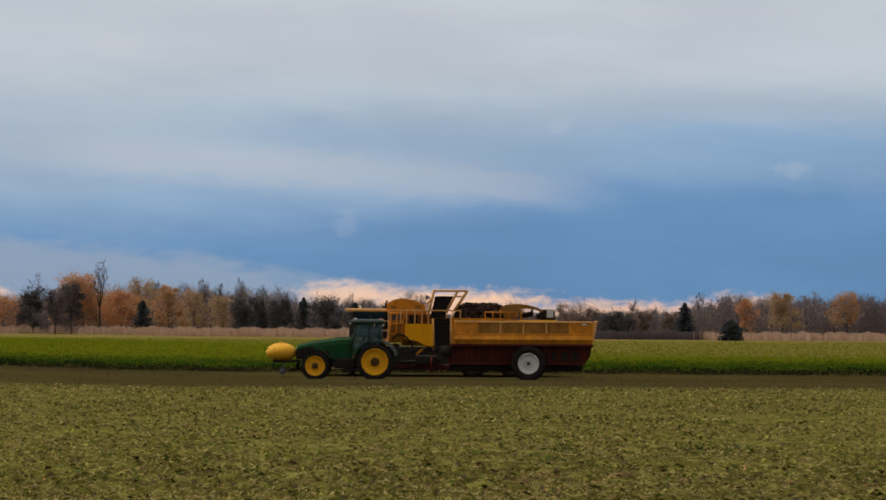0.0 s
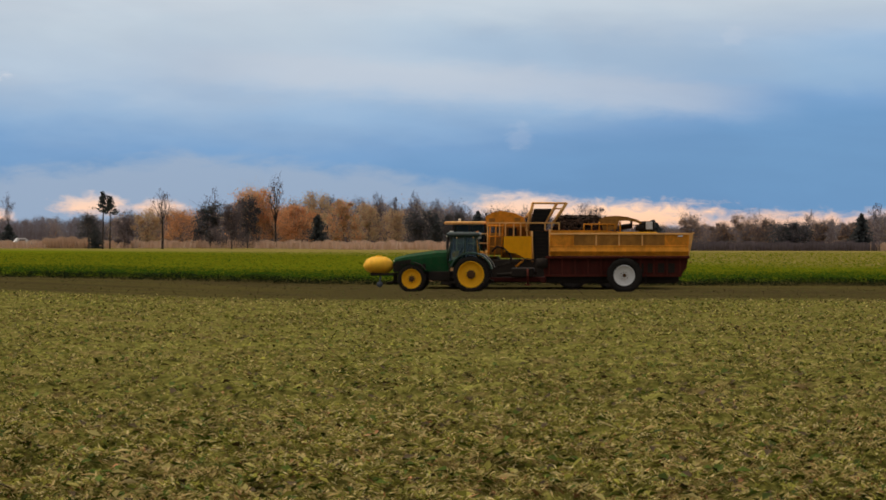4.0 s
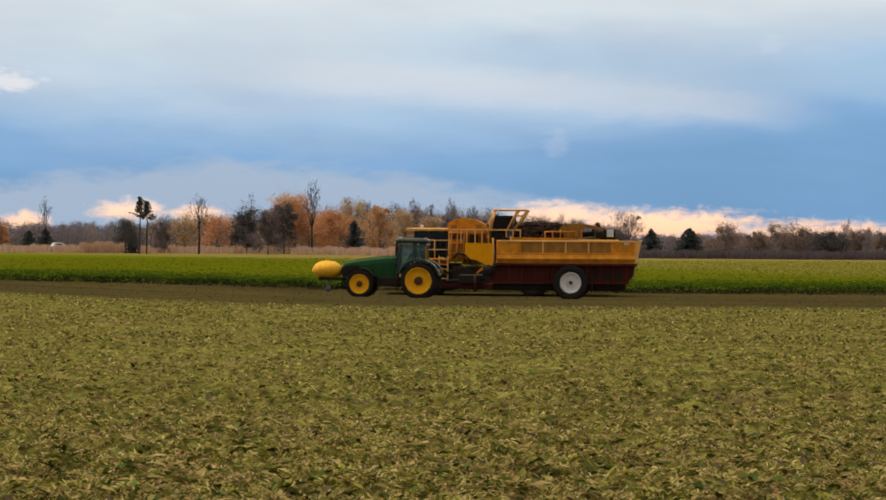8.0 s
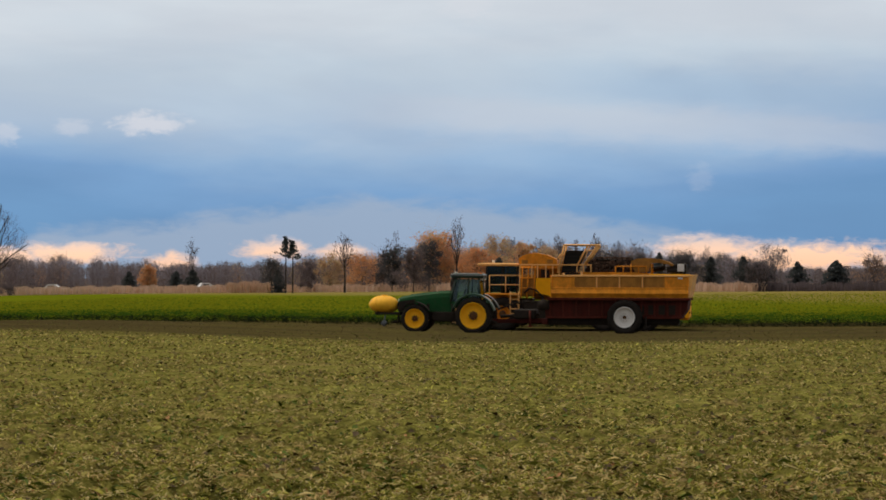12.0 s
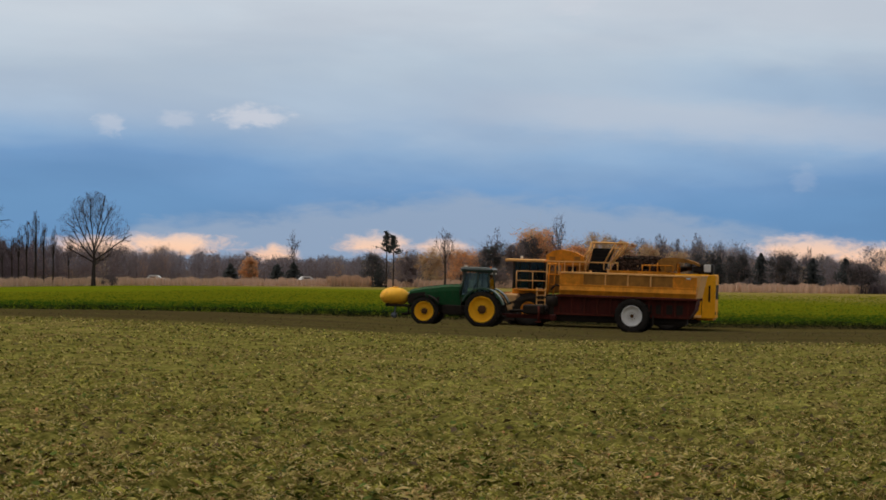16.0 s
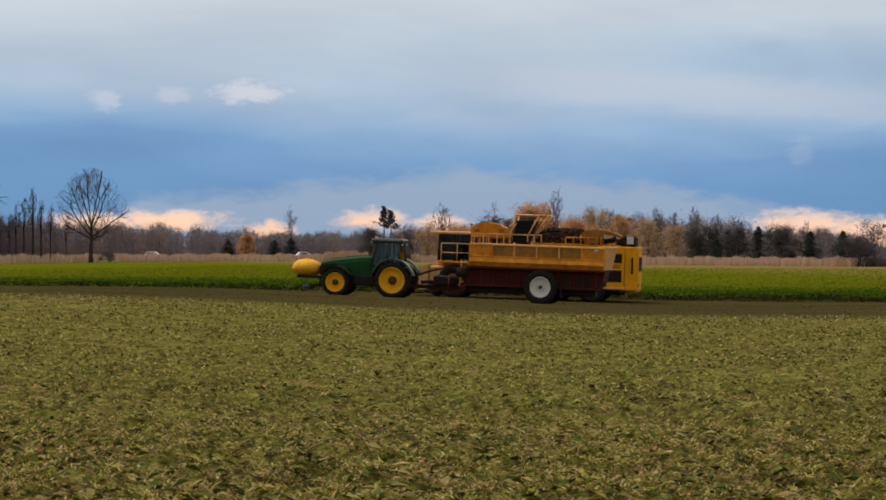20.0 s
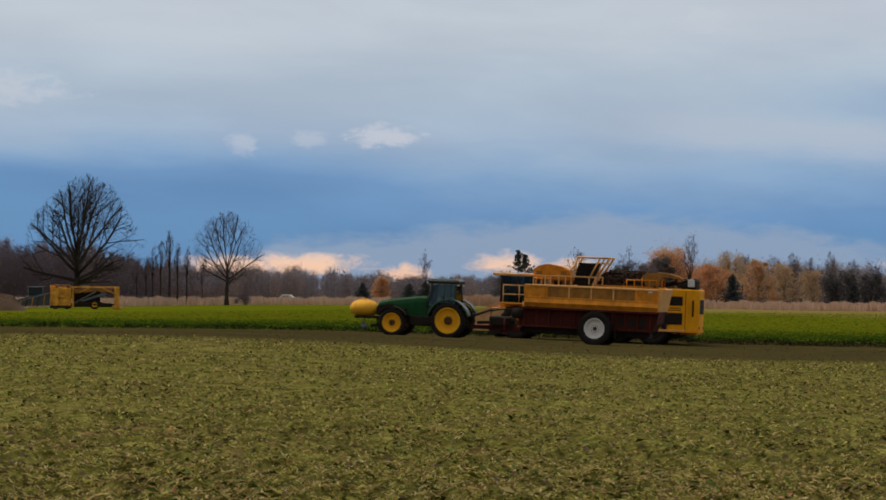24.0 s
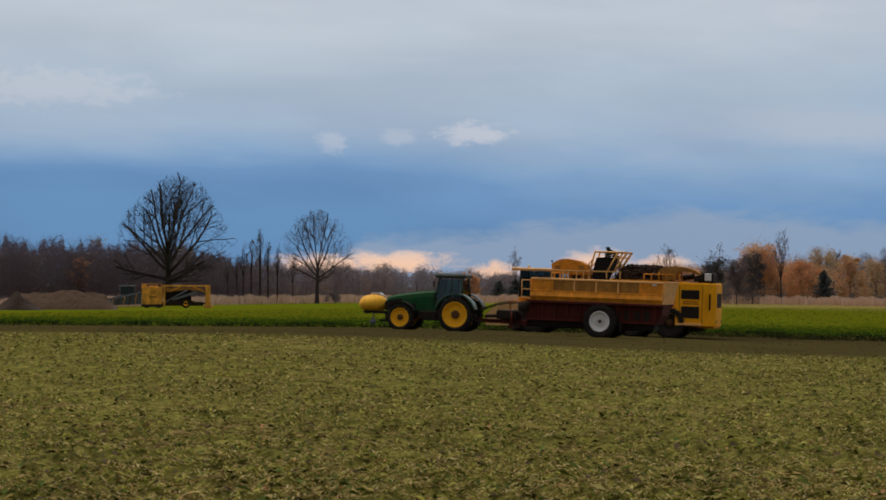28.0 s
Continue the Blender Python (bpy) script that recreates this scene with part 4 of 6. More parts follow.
def make_wagon():
    w = thing("beet_wagon", "towed beet wagon with yellow sides on a dark red chassis", "wagon")
    wheels = [make_wheel(w, 0, sy * 1.44, 0.95, 0.60, 0.55, WHITE_RIM, 18, sy, 0.1, "white painted rim", LIFT) for sy in (1, -1)]
    xf, xr, hw = 3.95, -3.4, 1.55
    zt, zb = 3.12, 1.90
    # upper sides: posts, rails and mesh panels, a folded lip below
    for sy in (1, -1):
        side = hw * sy
        edges = [xf - (xf - xr) * i / 6 for i in range(7)]
        # light yellow rail, made paler still for the light on its edge
        part("top_rail", Shape().box(xr, xf, side - 0.06, side + 0.06, zt - 0.1, zt, 0.015), CREAM, w, "pale yellow top rail with its lit edge put into the colour")
        part("lower_rail", Shape().box(xr, xf, side - 0.06, side + 0.06, 2.36, 2.46, 0.015), WAGON_YELLOW, w)
        for i, x in enumerate(edges):
            part("side_post", Shape().box(x - 0.04, x + 0.04, side - 0.05, side + 0.055, 2.46, zt - 0.1, 0.01), CREAM if 1 < i < 5 else WAGON_YELLOW, w)
        for i, (a, b) in enumerate(zip(edges, edges[1:])):
            panel = Shape().box(b + 0.04, a - 0.04, side - 0.03, side - 0.005, 2.46, zt - 0.1, 0.004)
            part("mesh_panel", panel, MESH_PANEL if 0 < i < 5 else WAGON_YELLOW, w, "brown mesh side panel" if 0 < i < 5 else "yellow side panel")
        lip = [(side + 0.05 * sy, 2.36), (side + 0.15 * sy, 2.14), (side - 0.06 * sy, zb), (side - 0.12 * sy, zb), (side + 0.08 * sy, 2.13), (side - 0.02 * sy, 2.36)]
        verts = [(x, y, z) for x in (xf, xr) for y, z in lip]
        part("side_board", Shape().add(verts, [list(range(6)), list(range(11, 5, -1))] + [[i, (i + 1) % 6, (i + 1) % 6 + 6, i + 6] for i in range(6)]), WAGON_YELLOW, w, "folded yellow side board")
    part("end_board", Shape().box(xf - 0.04, xf + 0.04, -hw, hw, zb, zt, 0.01), WAGON_YELLOW, w, "yellow end board")
    # the tailboard leans back over the wheel track, with a wing at either side
    part("tailboard", Shape().prism([(xr + 0.03, zb), (xr - 0.22, zt), (xr - 0.28, zt), (xr - 0.03, zb)], -hw, hw), CREAM, w, "leaning pale yellow tailboard")
    part("tailboard_rail", Shape().box(xr - 0.31, xr - 0.20, -hw - 0.06, hw + 0.06, zt - 0.05, zt + 0.03, 0.015), CREAM, w)
    for sy in (1, -1):
        part("rear_wing", Shape().prism([(xr - 0.004, zb), (xr - 0.004, zt), (xr - 0.28, zt), (xr - 0.14, 2.35), (xr - 0.03, zb)], sy * hw - 0.035, sy * hw + 0.035), CREAM, w, "pale yellow rear wing")
    part("marker_plate", Shape().box(-3.1, -2.85, hw + 0.055, hw + 0.07, 2.92, 3.0, 0.003), WHITE_RIM, w, "small pale plate")
    # hopper below
    out = [(4.3, 0.78), (-2.95, 0.78), (-3.3, 1.25), (-3.4, zb - 0.004), (4.0, zb - 0.004), (4.35, 1.3)]
    part("hopper", Shape().prism(out, -1.08, 1.08), RED, w, "dark red lower hopper")
    part("hopper_rail", Shape().box(-3.48, 4.2, 1.08, 1.42, zb - 0.14, zb - 0.01, 0.02).box(-3.48, 4.2, -1.42, -1.08, zb - 0.14, zb - 0.01, 0.02)
         .box(-3.05, 4.3, 1.08, 1.13, 0.78, 0.9, 0.01).box(-3.05, 4.3, -1.13, -1.08, 0.78, 0.9, 0.01), RED_LIGHT, w, "worn red rail")
    for sy in (1, -1):
        for i in range(11):
            x = -2.95 + 0.7 * i
            if abs(x) < 0.2:
                continue
            part("stake", Shape().box(x - 0.045, x + 0.045, sy * 1.08, sy * 1.16, 0.9, zb - 0.14, 0.01), RED_LIGHT, w, "red upright stake")
    # flat dark plates paint the shade of recesses between the stakes
    for i in range(4):
        x = -2.75 + 0.55 * i
        part("recess_shade", Shape().box(x + 0.08, x + 0.42, 1.08, 1.095, 1.0, 1.5, 0.004), DARK, w, "flat dark plate painting the shade of a recess")
    # dark box added where black shade lies below the hopper
    part("undercarriage", Shape().box(-2.8, 4.2, -0.75, 0.75, 0.42, 0.78, 0.04).box(-2.9, 4.25, 0.62, 0.80, 0.5, 0.8, 0.02), DARK, w, "dark undercarriage box that fills the shade under the hopper")
    part("axle", Shape().rod((0, -1.4, 0.86), (0, 1.4, 0.86), 0.12).box(-0.3, 0.3, -0.7, 0.7, 0.7, 1.0, 0.03), DARK, w)
    part("drawbar", Shape().box(4.2, 5.9, -0.45, -0.25, 0.5, 0.75, 0.03).box(4.2, 5.9, 0.25, 0.45, 0.5, 0.75, 0.03).box(5.8, 7.35, -0.14, 0.14, 0.5, 0.72, 0.03)
         .box(4.2, 4.5, -1.2, 1.2, 0.45, 0.75, 0.03), RED, w, "dark red drawbar")
    part("pump_box", Shape().box(4.9, 6.1, -0.6, 0.7, 0.75, 1.25, 0.06).rod((4.75, 0.3, 1.0), (6.9, 0.05, 0.85), 0.09), DARK, w, "dark pump box and drive shaft")
    part("jack_stand", Shape().rod((5.2, 0.75, 0.35), (5.2, 0.75, 1.2), 0.06).box(5.05, 5.35, 0.6, 0.9, 0.3, 0.36, 0.01), RED_LIGHT, w)
    part("drive_box", Shape().box(4.1, 4.75, 0.2, 1.2, 1.25, 1.75, 0.06).rod((4.4, 1.2, 1.5), (4.4, 1.35, 1.5), 0.3, sides=18), DARK, w, "black drive gearbox")
    for i, (y, zz) in enumerate(((0.3, 1.9), (0.1, 2.1), (-0.1, 1.8))):
        pts = [(4.15, y, 1.6)] + [(4.15 + 3.4 * u, y, 1.6 + (zz - 1.0) * math.sin(math.pi * u) * 0.35 - 0.6 * u) for u in (0.15, 0.3, 0.45, 0.6, 0.8, 1.0)]
        part("hose", Shape().path(pts, 0.025), DARK, w, "black hydraulic hose")
    for sy in (1, -1):
        part("mudflap", Shape().box(-1.15, -1.1, sy * 1.15, sy * 1.7, 0.35, 0.9, 0.005), DARK, w, "black rubber mudflap")
    part("tail_lamp", Shape().box(-3.56, -3.5, 1.1, 1.3, 1.5, 1.6, 0.01), RED_LIGHT, w)
    return w, wheels


# ---- harvester: the back of its engine housing stands over the origin ----
def beets(x0, x1, y0, y1, z0, rise, count, seed):
    g = random.Random(seed)
    sh = Shape()
    for _ in range(count):
        x, y = g.uniform(x0, x1), g.uniform(y0, y1)
        u, v = 2 * (x - x0) / (x1 - x0) - 1, 2 * (y - y0) / (y1 - y0) - 1
        z = z0 + rise * (1 - abs(u) ** 8) * (1 - abs(v) ** 5) * g.uniform(0.75, 1.05)
        r = g.uniform(0.09, 0.16)
        q = Euler((g.uniform(0, 6), g.uniform(0, 6), g.uniform(0, 6))).to_matrix()
        ring = lambda zz, k: [Vector((x, y, z)) + q @ Vector((k * r * math.cos(a), k * r * math.sin(a), zz * r)) for a in (0, 1.256, 2.513, 3.77, 5.027)]
        sh.loft([ring(-1.6, 0.12), ring(-0.6, 0.75), ring(0.2, 1.0), ring(0.9, 0.55)])
    return sh


def make_harvester():
    h = thing("beet_harvester", "yellow self-propelled beet harvester with cab, bunker and elevator", "harvester")
    hw = 1.6
    wheels = [make_wheel(h, 10.2, sy * 1.25, 0.98, 0.75, 0.46, YELLOW, 20, sy, 0.2, "yellow painted rim") for sy in (1, -1)]
    wheels += [make_wheel(h, x, sy * 1.25, 0.95, 0.8, 0.55, DARK, 20, sy, 0.2, "dark muddy rim") for x in (1.9, 4.2) for sy in (1, -1)]
    # engine housing with cut corners at the back
    c = 0.62
    plan = [(1.55, -hw), (1.55, hw), (-0.1, hw), (-0.78, hw - c), (-0.78, -hw + c), (-0.1, -hw)]
    part("engine_housing", Shape().loft([[(x, y, z) for x, y in plan] for z in (0.80, 3.28)] + [[(0.06 + x * 0.96, y * 0.96, 3.36) for x, y in plan]], smooth_faces=False), YELLOW_CLEAN, h, "bright yellow engine housing")
    for z0, z1 in ((2.38, 2.92), (1.25, 1.95)):
        part("side_grille", Shape().box(0.12, 1.2, hw, hw + 0.02, z0, z1, 0.005), DARK, h, "black louvred grille")
        for i in range(5):
            z = z0 + (z1 - z0) * (i + 0.5) / 5
            part("grille_slat", Shape().box(0.10, 1.22, hw + 0.018, hw + 0.04, z - 0.018, z + 0.018, 0.004), DARK, h)
    for z0 in (2.08, 2.2):
        part("lettering", Shape().box(0.2, 1.1, hw, hw + 0.006, z0, z0 + 0.05, 0.002), RED_LIGHT, h, "dark worn lettering")
    part("intake_screen", Shape().box(-0.5, -0.1, 1.2, 1.26, 3.5, 3.94, 0.03), WHITE_RIM, h, "pale grey intake screen")
    part("housing_sill", Shape().box(-0.05, 1.5, hw, hw + 0.05, 0.82, 0.96, 0.015), CREAM, h, "pale worn sill")
    part("door_seam", Shape().box(-0.08, -0.05, hw, hw + 0.012, 1.0, 3.15, 0.003).box(1.3, 1.33, hw, hw + 0.012, 1.0, 3.15, 0.003), DARK, h)
    turn = Matrix.Translation((-0.44, hw - 0.31, 0)) @ Matrix.Rotation(radians(132.4), 4, "Z")
    part("corner_grille", Shape().box(-0.14, 0.14, 0.0, 0.03, 1.75, 2.72, 0.005, turn @ Matrix.Rotation(radians(180), 4, "Z")), DARK, h, "black upright corner vent")
    part("rear_vent", Shape().box(-0.805, -0.78, -0.7, 0.7, 1.9, 2.75, 0.005), DARK, h, "black rear vent")
    part("tail_lamp", Shape().box(-0.82, -0.78, 0.75, 0.92, 1.0, 1.15, 0.01), RED_LIGHT, h)
    part("tail_lamp", Shape().box(-0.82, -0.78, -0.92, -0.75, 1.0, 1.15, 0.01), RED_LIGHT, h)
    part("bumper", Shape().box(-0.7, 1.6, -1.0, 1.0, 0.66, 0.8, 0.03), YELLOW, h)
    # engine top: radiator, muffler, air filter
    part("radiator_cowl", Shape().box(-0.6, 0.3, -0.2, 1.2, 3.3, 3.98, 0.1), DARK, h, "dark radiator cowl")
    part("air_filter", Shape().rod((0.0, 1.3, 3.58), (0.5, 1.3, 3.58), 0.15, sides=16), DARK, h, "grey air filter")
    part("muffler", Shape().rod((1.5, 0.3, 3.6), (0.7, 0.3, 3.72), 0.16, sides=14).rod((0.75, 0.3, 3.7), (0.75, 0.3, 4.05), 0.07), DARK, h)
    part("engine_rail", Shape().path([(0.1, 1.4, 3.27), (0.1, 1.4, 3.75), (1.4, 1.4, 3.75), (1.4, 1.4, 3.27)], 0.025), DARK, h)
    # bunker; its near side ends at the elevator
    out = [(1.55, 1.5), (1.55, 3.35), (2.3, 3.45), (5.45, 3.45), (5.45, 1.5)]
    part("bunker_side", Shape().prism(out, hw - 0.06, hw), YELLOW, h, "yellow bunker side")
    out = [(1.55, 1.5), (1.55, 3.35), (2.3, 3.45), (8.5, 3.45), (8.5, 3.1), (7.2, 2.6), (6.6, 1.5)]
    part("bunker_side", Shape().prism(out, -hw, -hw + 0.06), YELLOW, h, "yellow bunker side")
    part("bunker_end", Shape().box(1.56, 1.62, -hw + 0.06, hw - 0.06, 1.5, 3.4, 0.01), YELLOW, h)
    part("bunker_end", Shape().box(5.4, 5.46, -hw + 0.06, hw - 0.06, 1.6, 3.4, 0.01), YELLOW, h)
    part("bunker_floor", Shape().box(1.6, 6.6, -hw + 0.06, hw - 0.06, 1.5, 1.6, 0.01), DARK, h)
    for i in range(5):
        x = 2.1 + 0.8 * i
        part("bunker_rib", Shape().box(x - 0.05, x + 0.05, hw, hw + 0.07, 1.55, 3.4, 0.01), YELLOW, h)
    part("beet_load", beets(2.3, 5.3, -1.4, 1.35, 3.35, 0.86, 860, 4).box(1.8, 5.3, -1.5, 1.5, 2.2, 3.3, 0.1), BEET, h, "dark muddy heap of sugar beet")
    # railing over the bunker
    for i in range(5):
        x = 1.7 + 0.45 * i
        part("rail_post", Shape().bar((x, hw - 0.05, 3.4), (x, hw - 0.05, 3.8), 0.05), YELLOW, h)
    part("rail", Shape().bar((1.7, hw - 0.05, 3.8), (3.5, hw - 0.05, 3.8), 0.05), YELLOW, h)
    # arched yellow sheet that leads down to the engine deck
    arch = [(2.62, 4.08), (2.3, 4.24), (1.65, 4.3), (1.0, 4.24), (0.43, 4.08), (0.1, 3.9)]
    under = [(0.16, 3.8), (0.5, 3.94), (1.0, 4.02), (1.45, 4.0), (1.6, 3.5), (2.35, 3.42)]
    part("arched_sheet", Shape().prism(arch + under, 0.5, 1.5), MESH_PANEL, h, "arched brownish yellow deflector sheet")
    for x, z in ((2.6, 3.95), (1.4, 3.95)):
        for y in (0.55, 1.45):
            part("sheet_stay", Shape().bar((x, y, 3.2), (x, y, z), 0.06), YELLOW, h)
    # levelling chain over the heap
    chain = Shape().bar((1.9, 0.95, 4.12), (4.7, 0.95, 4.2), 0.08).bar((1.9, -0.2, 4.12), (4.7, -0.2, 4.2), 0.08)
    part("chain_frame", chain, DARK, h, "dark levelling chain frame")
    for i in range(10):
        x = 1.95 + 0.3 * i
        part("chain_slat", Shape().bar((x, 1.0, 4.16 + 0.01 * i), (x, -0.3, 4.16 + 0.01 * i), 0.06).bar((x, 0.95, 4.18 + 0.01 * i), (x, 0.95, 4.3 + 0.01 * i), 0.03), DARK, h)
    # elevator that lifts the beet: a black belt in a pale frame, leaning back over the bunker
    part("elevator_belt", Shape().prism([(6.42, 1.7), (6.5, 3.42), (5.6, 3.42), (5.55, 1.7)], 0.3, hw - 0.08), BELT, h, "black elevator belt")
    part("upper_belt", Shape().prism([(6.72, 3.424), (6.44, 4.72), (5.33, 4.72), (5.85, 3.424)], 0.3, hw - 0.08), BELT, h, "black elevator belt")
    for i in range(6):
        u = (i + 0.5) / 6
        xa, xb, z = 6.70 - 0.28 * u, 5.87 - 0.52 * u, 3.44 + 1.26 * u
        part("belt_slat", Shape().box(xb + 0.03, xa - 0.03, hw - 0.08, hw - 0.045, z - 0.02, z + 0.02, 0.005), DARK, h)
    for y in (0.22, hw):
        part("elevator_frame", Shape().bar((6.5, y, 1.6), (6.55, y, 3.4), 0.09).bar((6.9, y, 3.4), (6.52, y, 5.05), 0.08).bar((6.52, y, 5.05), (4.55, y, 5.04), 0.08)
             .bar((4.55, y, 5.04), (5.3, y, 3.9), 0.1).bar((5.12, y, 5.04), (5.72, y, 3.9), 0.08).bar((5.48, y, 1.6), (5.5, y, 3.5), 0.09).bar((6.95, y, 4.2), (6.62, y, 4.62), 0.06)
             .bar((4.75, y, 4.72), (5.22, y, 4.72), 0.06), CREAM, h, "pale yellow elevator frame")
    for x, z in ((6.52, 5.05), (5.12, 5.04), (4.55, 5.04), (6.5, 2.6)):
        part("cross_bar", Shape().bar((x, 0.22, z), (x, hw, z), 0.07), CREAM, h)
    for i in range(9):
        z = 1.9 + 0.21 * i
        part("belt_slat", Shape().box(5.6, 6.38, hw - 0.08, hw - 0.04, z, z + 0.05, 0.005), DARK, h)
    # side panel with open frames above it, and the works between it and the cab
    part("front_panel", Shape().prism([(6.55, 1.72), (6.9, 1.78), (7.5, 2.1), (8.2, 2.2), (8.2, 3.1), (6.55, 3.1)], hw + 0.01, hw + 0.07), YELLOW_CLEAN, h, "bright yellow side panel")
    part("panel_back", Shape().box(6.6, 8.5, -0.2, -0.1, 1.8, 3.7, 0.02), MESH_PANEL, h, "brown mesh panel")
    for x in (4.95, 5.38, 5.77, 6.83, 7.2, 7.61, 8.1, 8.44, 9.15):
        part("frame_post", Shape().box(x - 0.035, x + 0.035, hw - 0.04, hw + 0.03, 3.1 if x > 6 else 3.45, 3.84, 0.01), CREAM, h)
    part("frame_rail", Shape().box(4.9, 9.2, hw - 0.04, hw + 0.03, 3.84, 3.92, 0.01), CREAM, h, "pale walkway rail")
    part("open_frame", Shape().box(7.45, 7.95, hw - 0.3, hw - 0.25, 3.12, 3.6, 0.01), DARK, h, "dark box behind the frame")
    part("brace", Shape().bar((7.0, hw, 1.75), (7.5, hw, 1.3), 0.1), YELLOW, h)
    part("cleaning_hood", Shape().prism([(6.95, 3.7), (9.25, 3.7), (9.3, 4.25), (8.9, 4.5), (8.4, 4.6), (7.6, 4.46), (7.05, 4.2)], 0.1, 1.1), YELLOW, h, "mottled yellow cleaning hood")
    for x, z in ((7.25, 3.98), (8.75, 3.95)):
        part("hood_window", Shape().box(x, x + 0.35, 1.1, 1.12, z, z + 0.21, 0.005), MESH_PANEL, h)
    for x in (8.35, 8.75, 9.1):
        part("frame_post", Shape().bar((x, hw - 0.1, 1.9), (x - 0.1, hw - 0.15, 3.8), 0.07), YELLOW, h)
    for z in (2.5, 3.1, 3.7):
        part("frame_rail", Shape().bar((8.2, hw - 0.1, z), (9.15, hw - 0.12, z), 0.06), YELLOW, h)
    part("oil_tank", Shape().box(8.3, 9.2, -0.9, 1.2, 2.0, 3.3, 0.1), MESH_PANEL, h, "brown dusty oil tank")
    part("hose", Shape().path([(8.9, 1.5, 2.2), (8.6, 1.6, 2.5), (8.2, 1.68, 2.4), (7.8, 1.68, 2.0), (7.7, 1.6, 1.5)], 0.06), DARK, h, "black hose loop")
    # cab with its platform, railing and ladder
    part("cab_base", Shape().box(9.35, 11.3, -1.1, 1.1, 1.9, 2.2, 0.05), YELLOW, h)
    for sy in (1, -1):
        for x in (11.25, 10.3, 9.4):
            part("cab_post", Shape().bar((x, sy * 1.0, 2.2), (x - 0.05, sy * 0.98, 3.82), 0.09), DARK, h, "black cab post")
        for a, b in ((11.25, 10.3), (10.3, 9.4)):
            part("side_window", Shape().box(b + 0.05, a - 0.05, sy * 0.985, sy * 1.0, 2.25, 3.8, 0.003), CAB_GLASS, h, "tinted cab window")
    part("windscreen", Shape().box(11.23, 11.25, -0.95, 0.95, 2.25, 3.8, 0.003), CAB_GLASS, h, "tinted cab window")
    part("rear_window", Shape().box(9.40, 9.42, -0.95, 0.95, 2.25, 3.8, 0.003), CAB_GLASS, h, "tinted cab window")
    part("cab_roof", Shape().loft([[(10.5 + (x - 10.5) * k, y * k, z) for x, y in ((11.75, -1.15), (11.75, 1.15), (9.35, 1.15), (9.35, -1.15))] for z, k in ((3.80, 0.97), (3.85, 1.0), (3.93, 1.0), (3.98, 0.93))], smooth_faces=False), CREAM, h, "pale worn cab roof with overhang")
    part("beacon", Shape().rod((10.9, 0.3, 3.97), (10.9, 0.3, 4.15), 0.08), LAMP, h, "pale beacon")
    part("aerial", Shape().rod((9.3, 0.9, 4.1), (9.3, 0.9, 4.4), 0.02).box(9.24, 9.36, 0.87, 0.93, 4.38, 4.46, 0.01), DARK, h)
    part("driver_seat", Shape().box(9.9, 10.4, -0.3, 0.3, 2.2, 2.7, 0.06).box(9.8, 9.98, -0.3, 0.3, 2.7, 3.4, 0.06), DARK, h)
    part("platform", Shape().box(9.1, 11.0, 1.1, 1.75, 2.1, 2.18, 0.01), YELLOW, h)
    for x in (9.15, 9.98, 10.95):
        part("rail_post", Shape().bar((x, 1.7, 2.18), (x, 1.7, 3.25), 0.036), CREAM, h)
    for z in (2.7, 3.25):
        part("rail", Shape().bar((9.15, 1.7, z), (10.95, 1.7, z), 0.036), CREAM, h)
    for x in (9.2, 9.7):
        part("ladder_stile", Shape().bar((x, 1.75, 0.9), (x, 1.72, 2.3), 0.06), CREAM, h, "pale yellow ladder stile")
    for i in range(5):
        part("rung", Shape().bar((9.2, 1.74, 1.0 + 0.28 * i), (9.7, 1.74, 1.0 + 0.28 * i), 0.045), CREAM, h)
    # dark boxes added for the black shade and clutter down here
    part("belly", Shape().box(0.2, 9.2, -1.0, 1.0, 0.45, 0.98, 0.08).box(5.3, 9.0, -1.5, 1.5, 0.4, 1.74, 0.08).box(9.0, 10.9, -0.8, 1.2, 0.3, 1.6, 0.08), DARK, h, "dark boxes filling the shade and clutter under the bunker")
    part("frame", Shape().box(0.4, 11.2, -0.7, 0.7, 0.95, 1.45, 0.05).box(8.6, 11.3, -1.1, 1.1, 1.5, 1.9, 0.05).box(10.0, 10.4, -1.0, 1.0, 0.8, 1.2, 0.05), DARK, h, "dark main frame")
    # lifter and topper at the front
    part("topper", Shape().prism([(11.75, 0.45), (13.2, 0.45), (13.25, 1.05), (12.8, 1.5), (11.75, 1.98)], -1.5, 1.5), DUST, h, "sloping dusty tan topper shield")
    part("lifter_frame", Shape().box(10.8, 11.74, -1.4, 1.4, 0.9, 1.9, 0.1), DUST, h, "dusty tan lifter frame below the cab")
    part("lifter", Shape().box(11.0, 11.9, -1.5, 1.5, 0.25, 0.9, 0.06), DARK, h, "dark lifter")
    for sy in (1, -1):
        part("lift_arm", Shape().bar((10.9, sy * 0.8, 1.5), (12.3, sy * 0.8, 1.1), 0.16), YELLOW, h)
    for i in range(7):
        y = -1.5 + 0.5 * i
        part("lifter_share", Shape().prism([(11.2, 0.05), (11.7, 0.3), (11.5, 0.45)], y - 0.03, y + 0.03), DARK, h)
    return h, wheels


tractor, tractor_wheels = make_tractor()
wagon, wagon_wheels = make_wagon()
harvester, harvester_wheels = make_harvester()


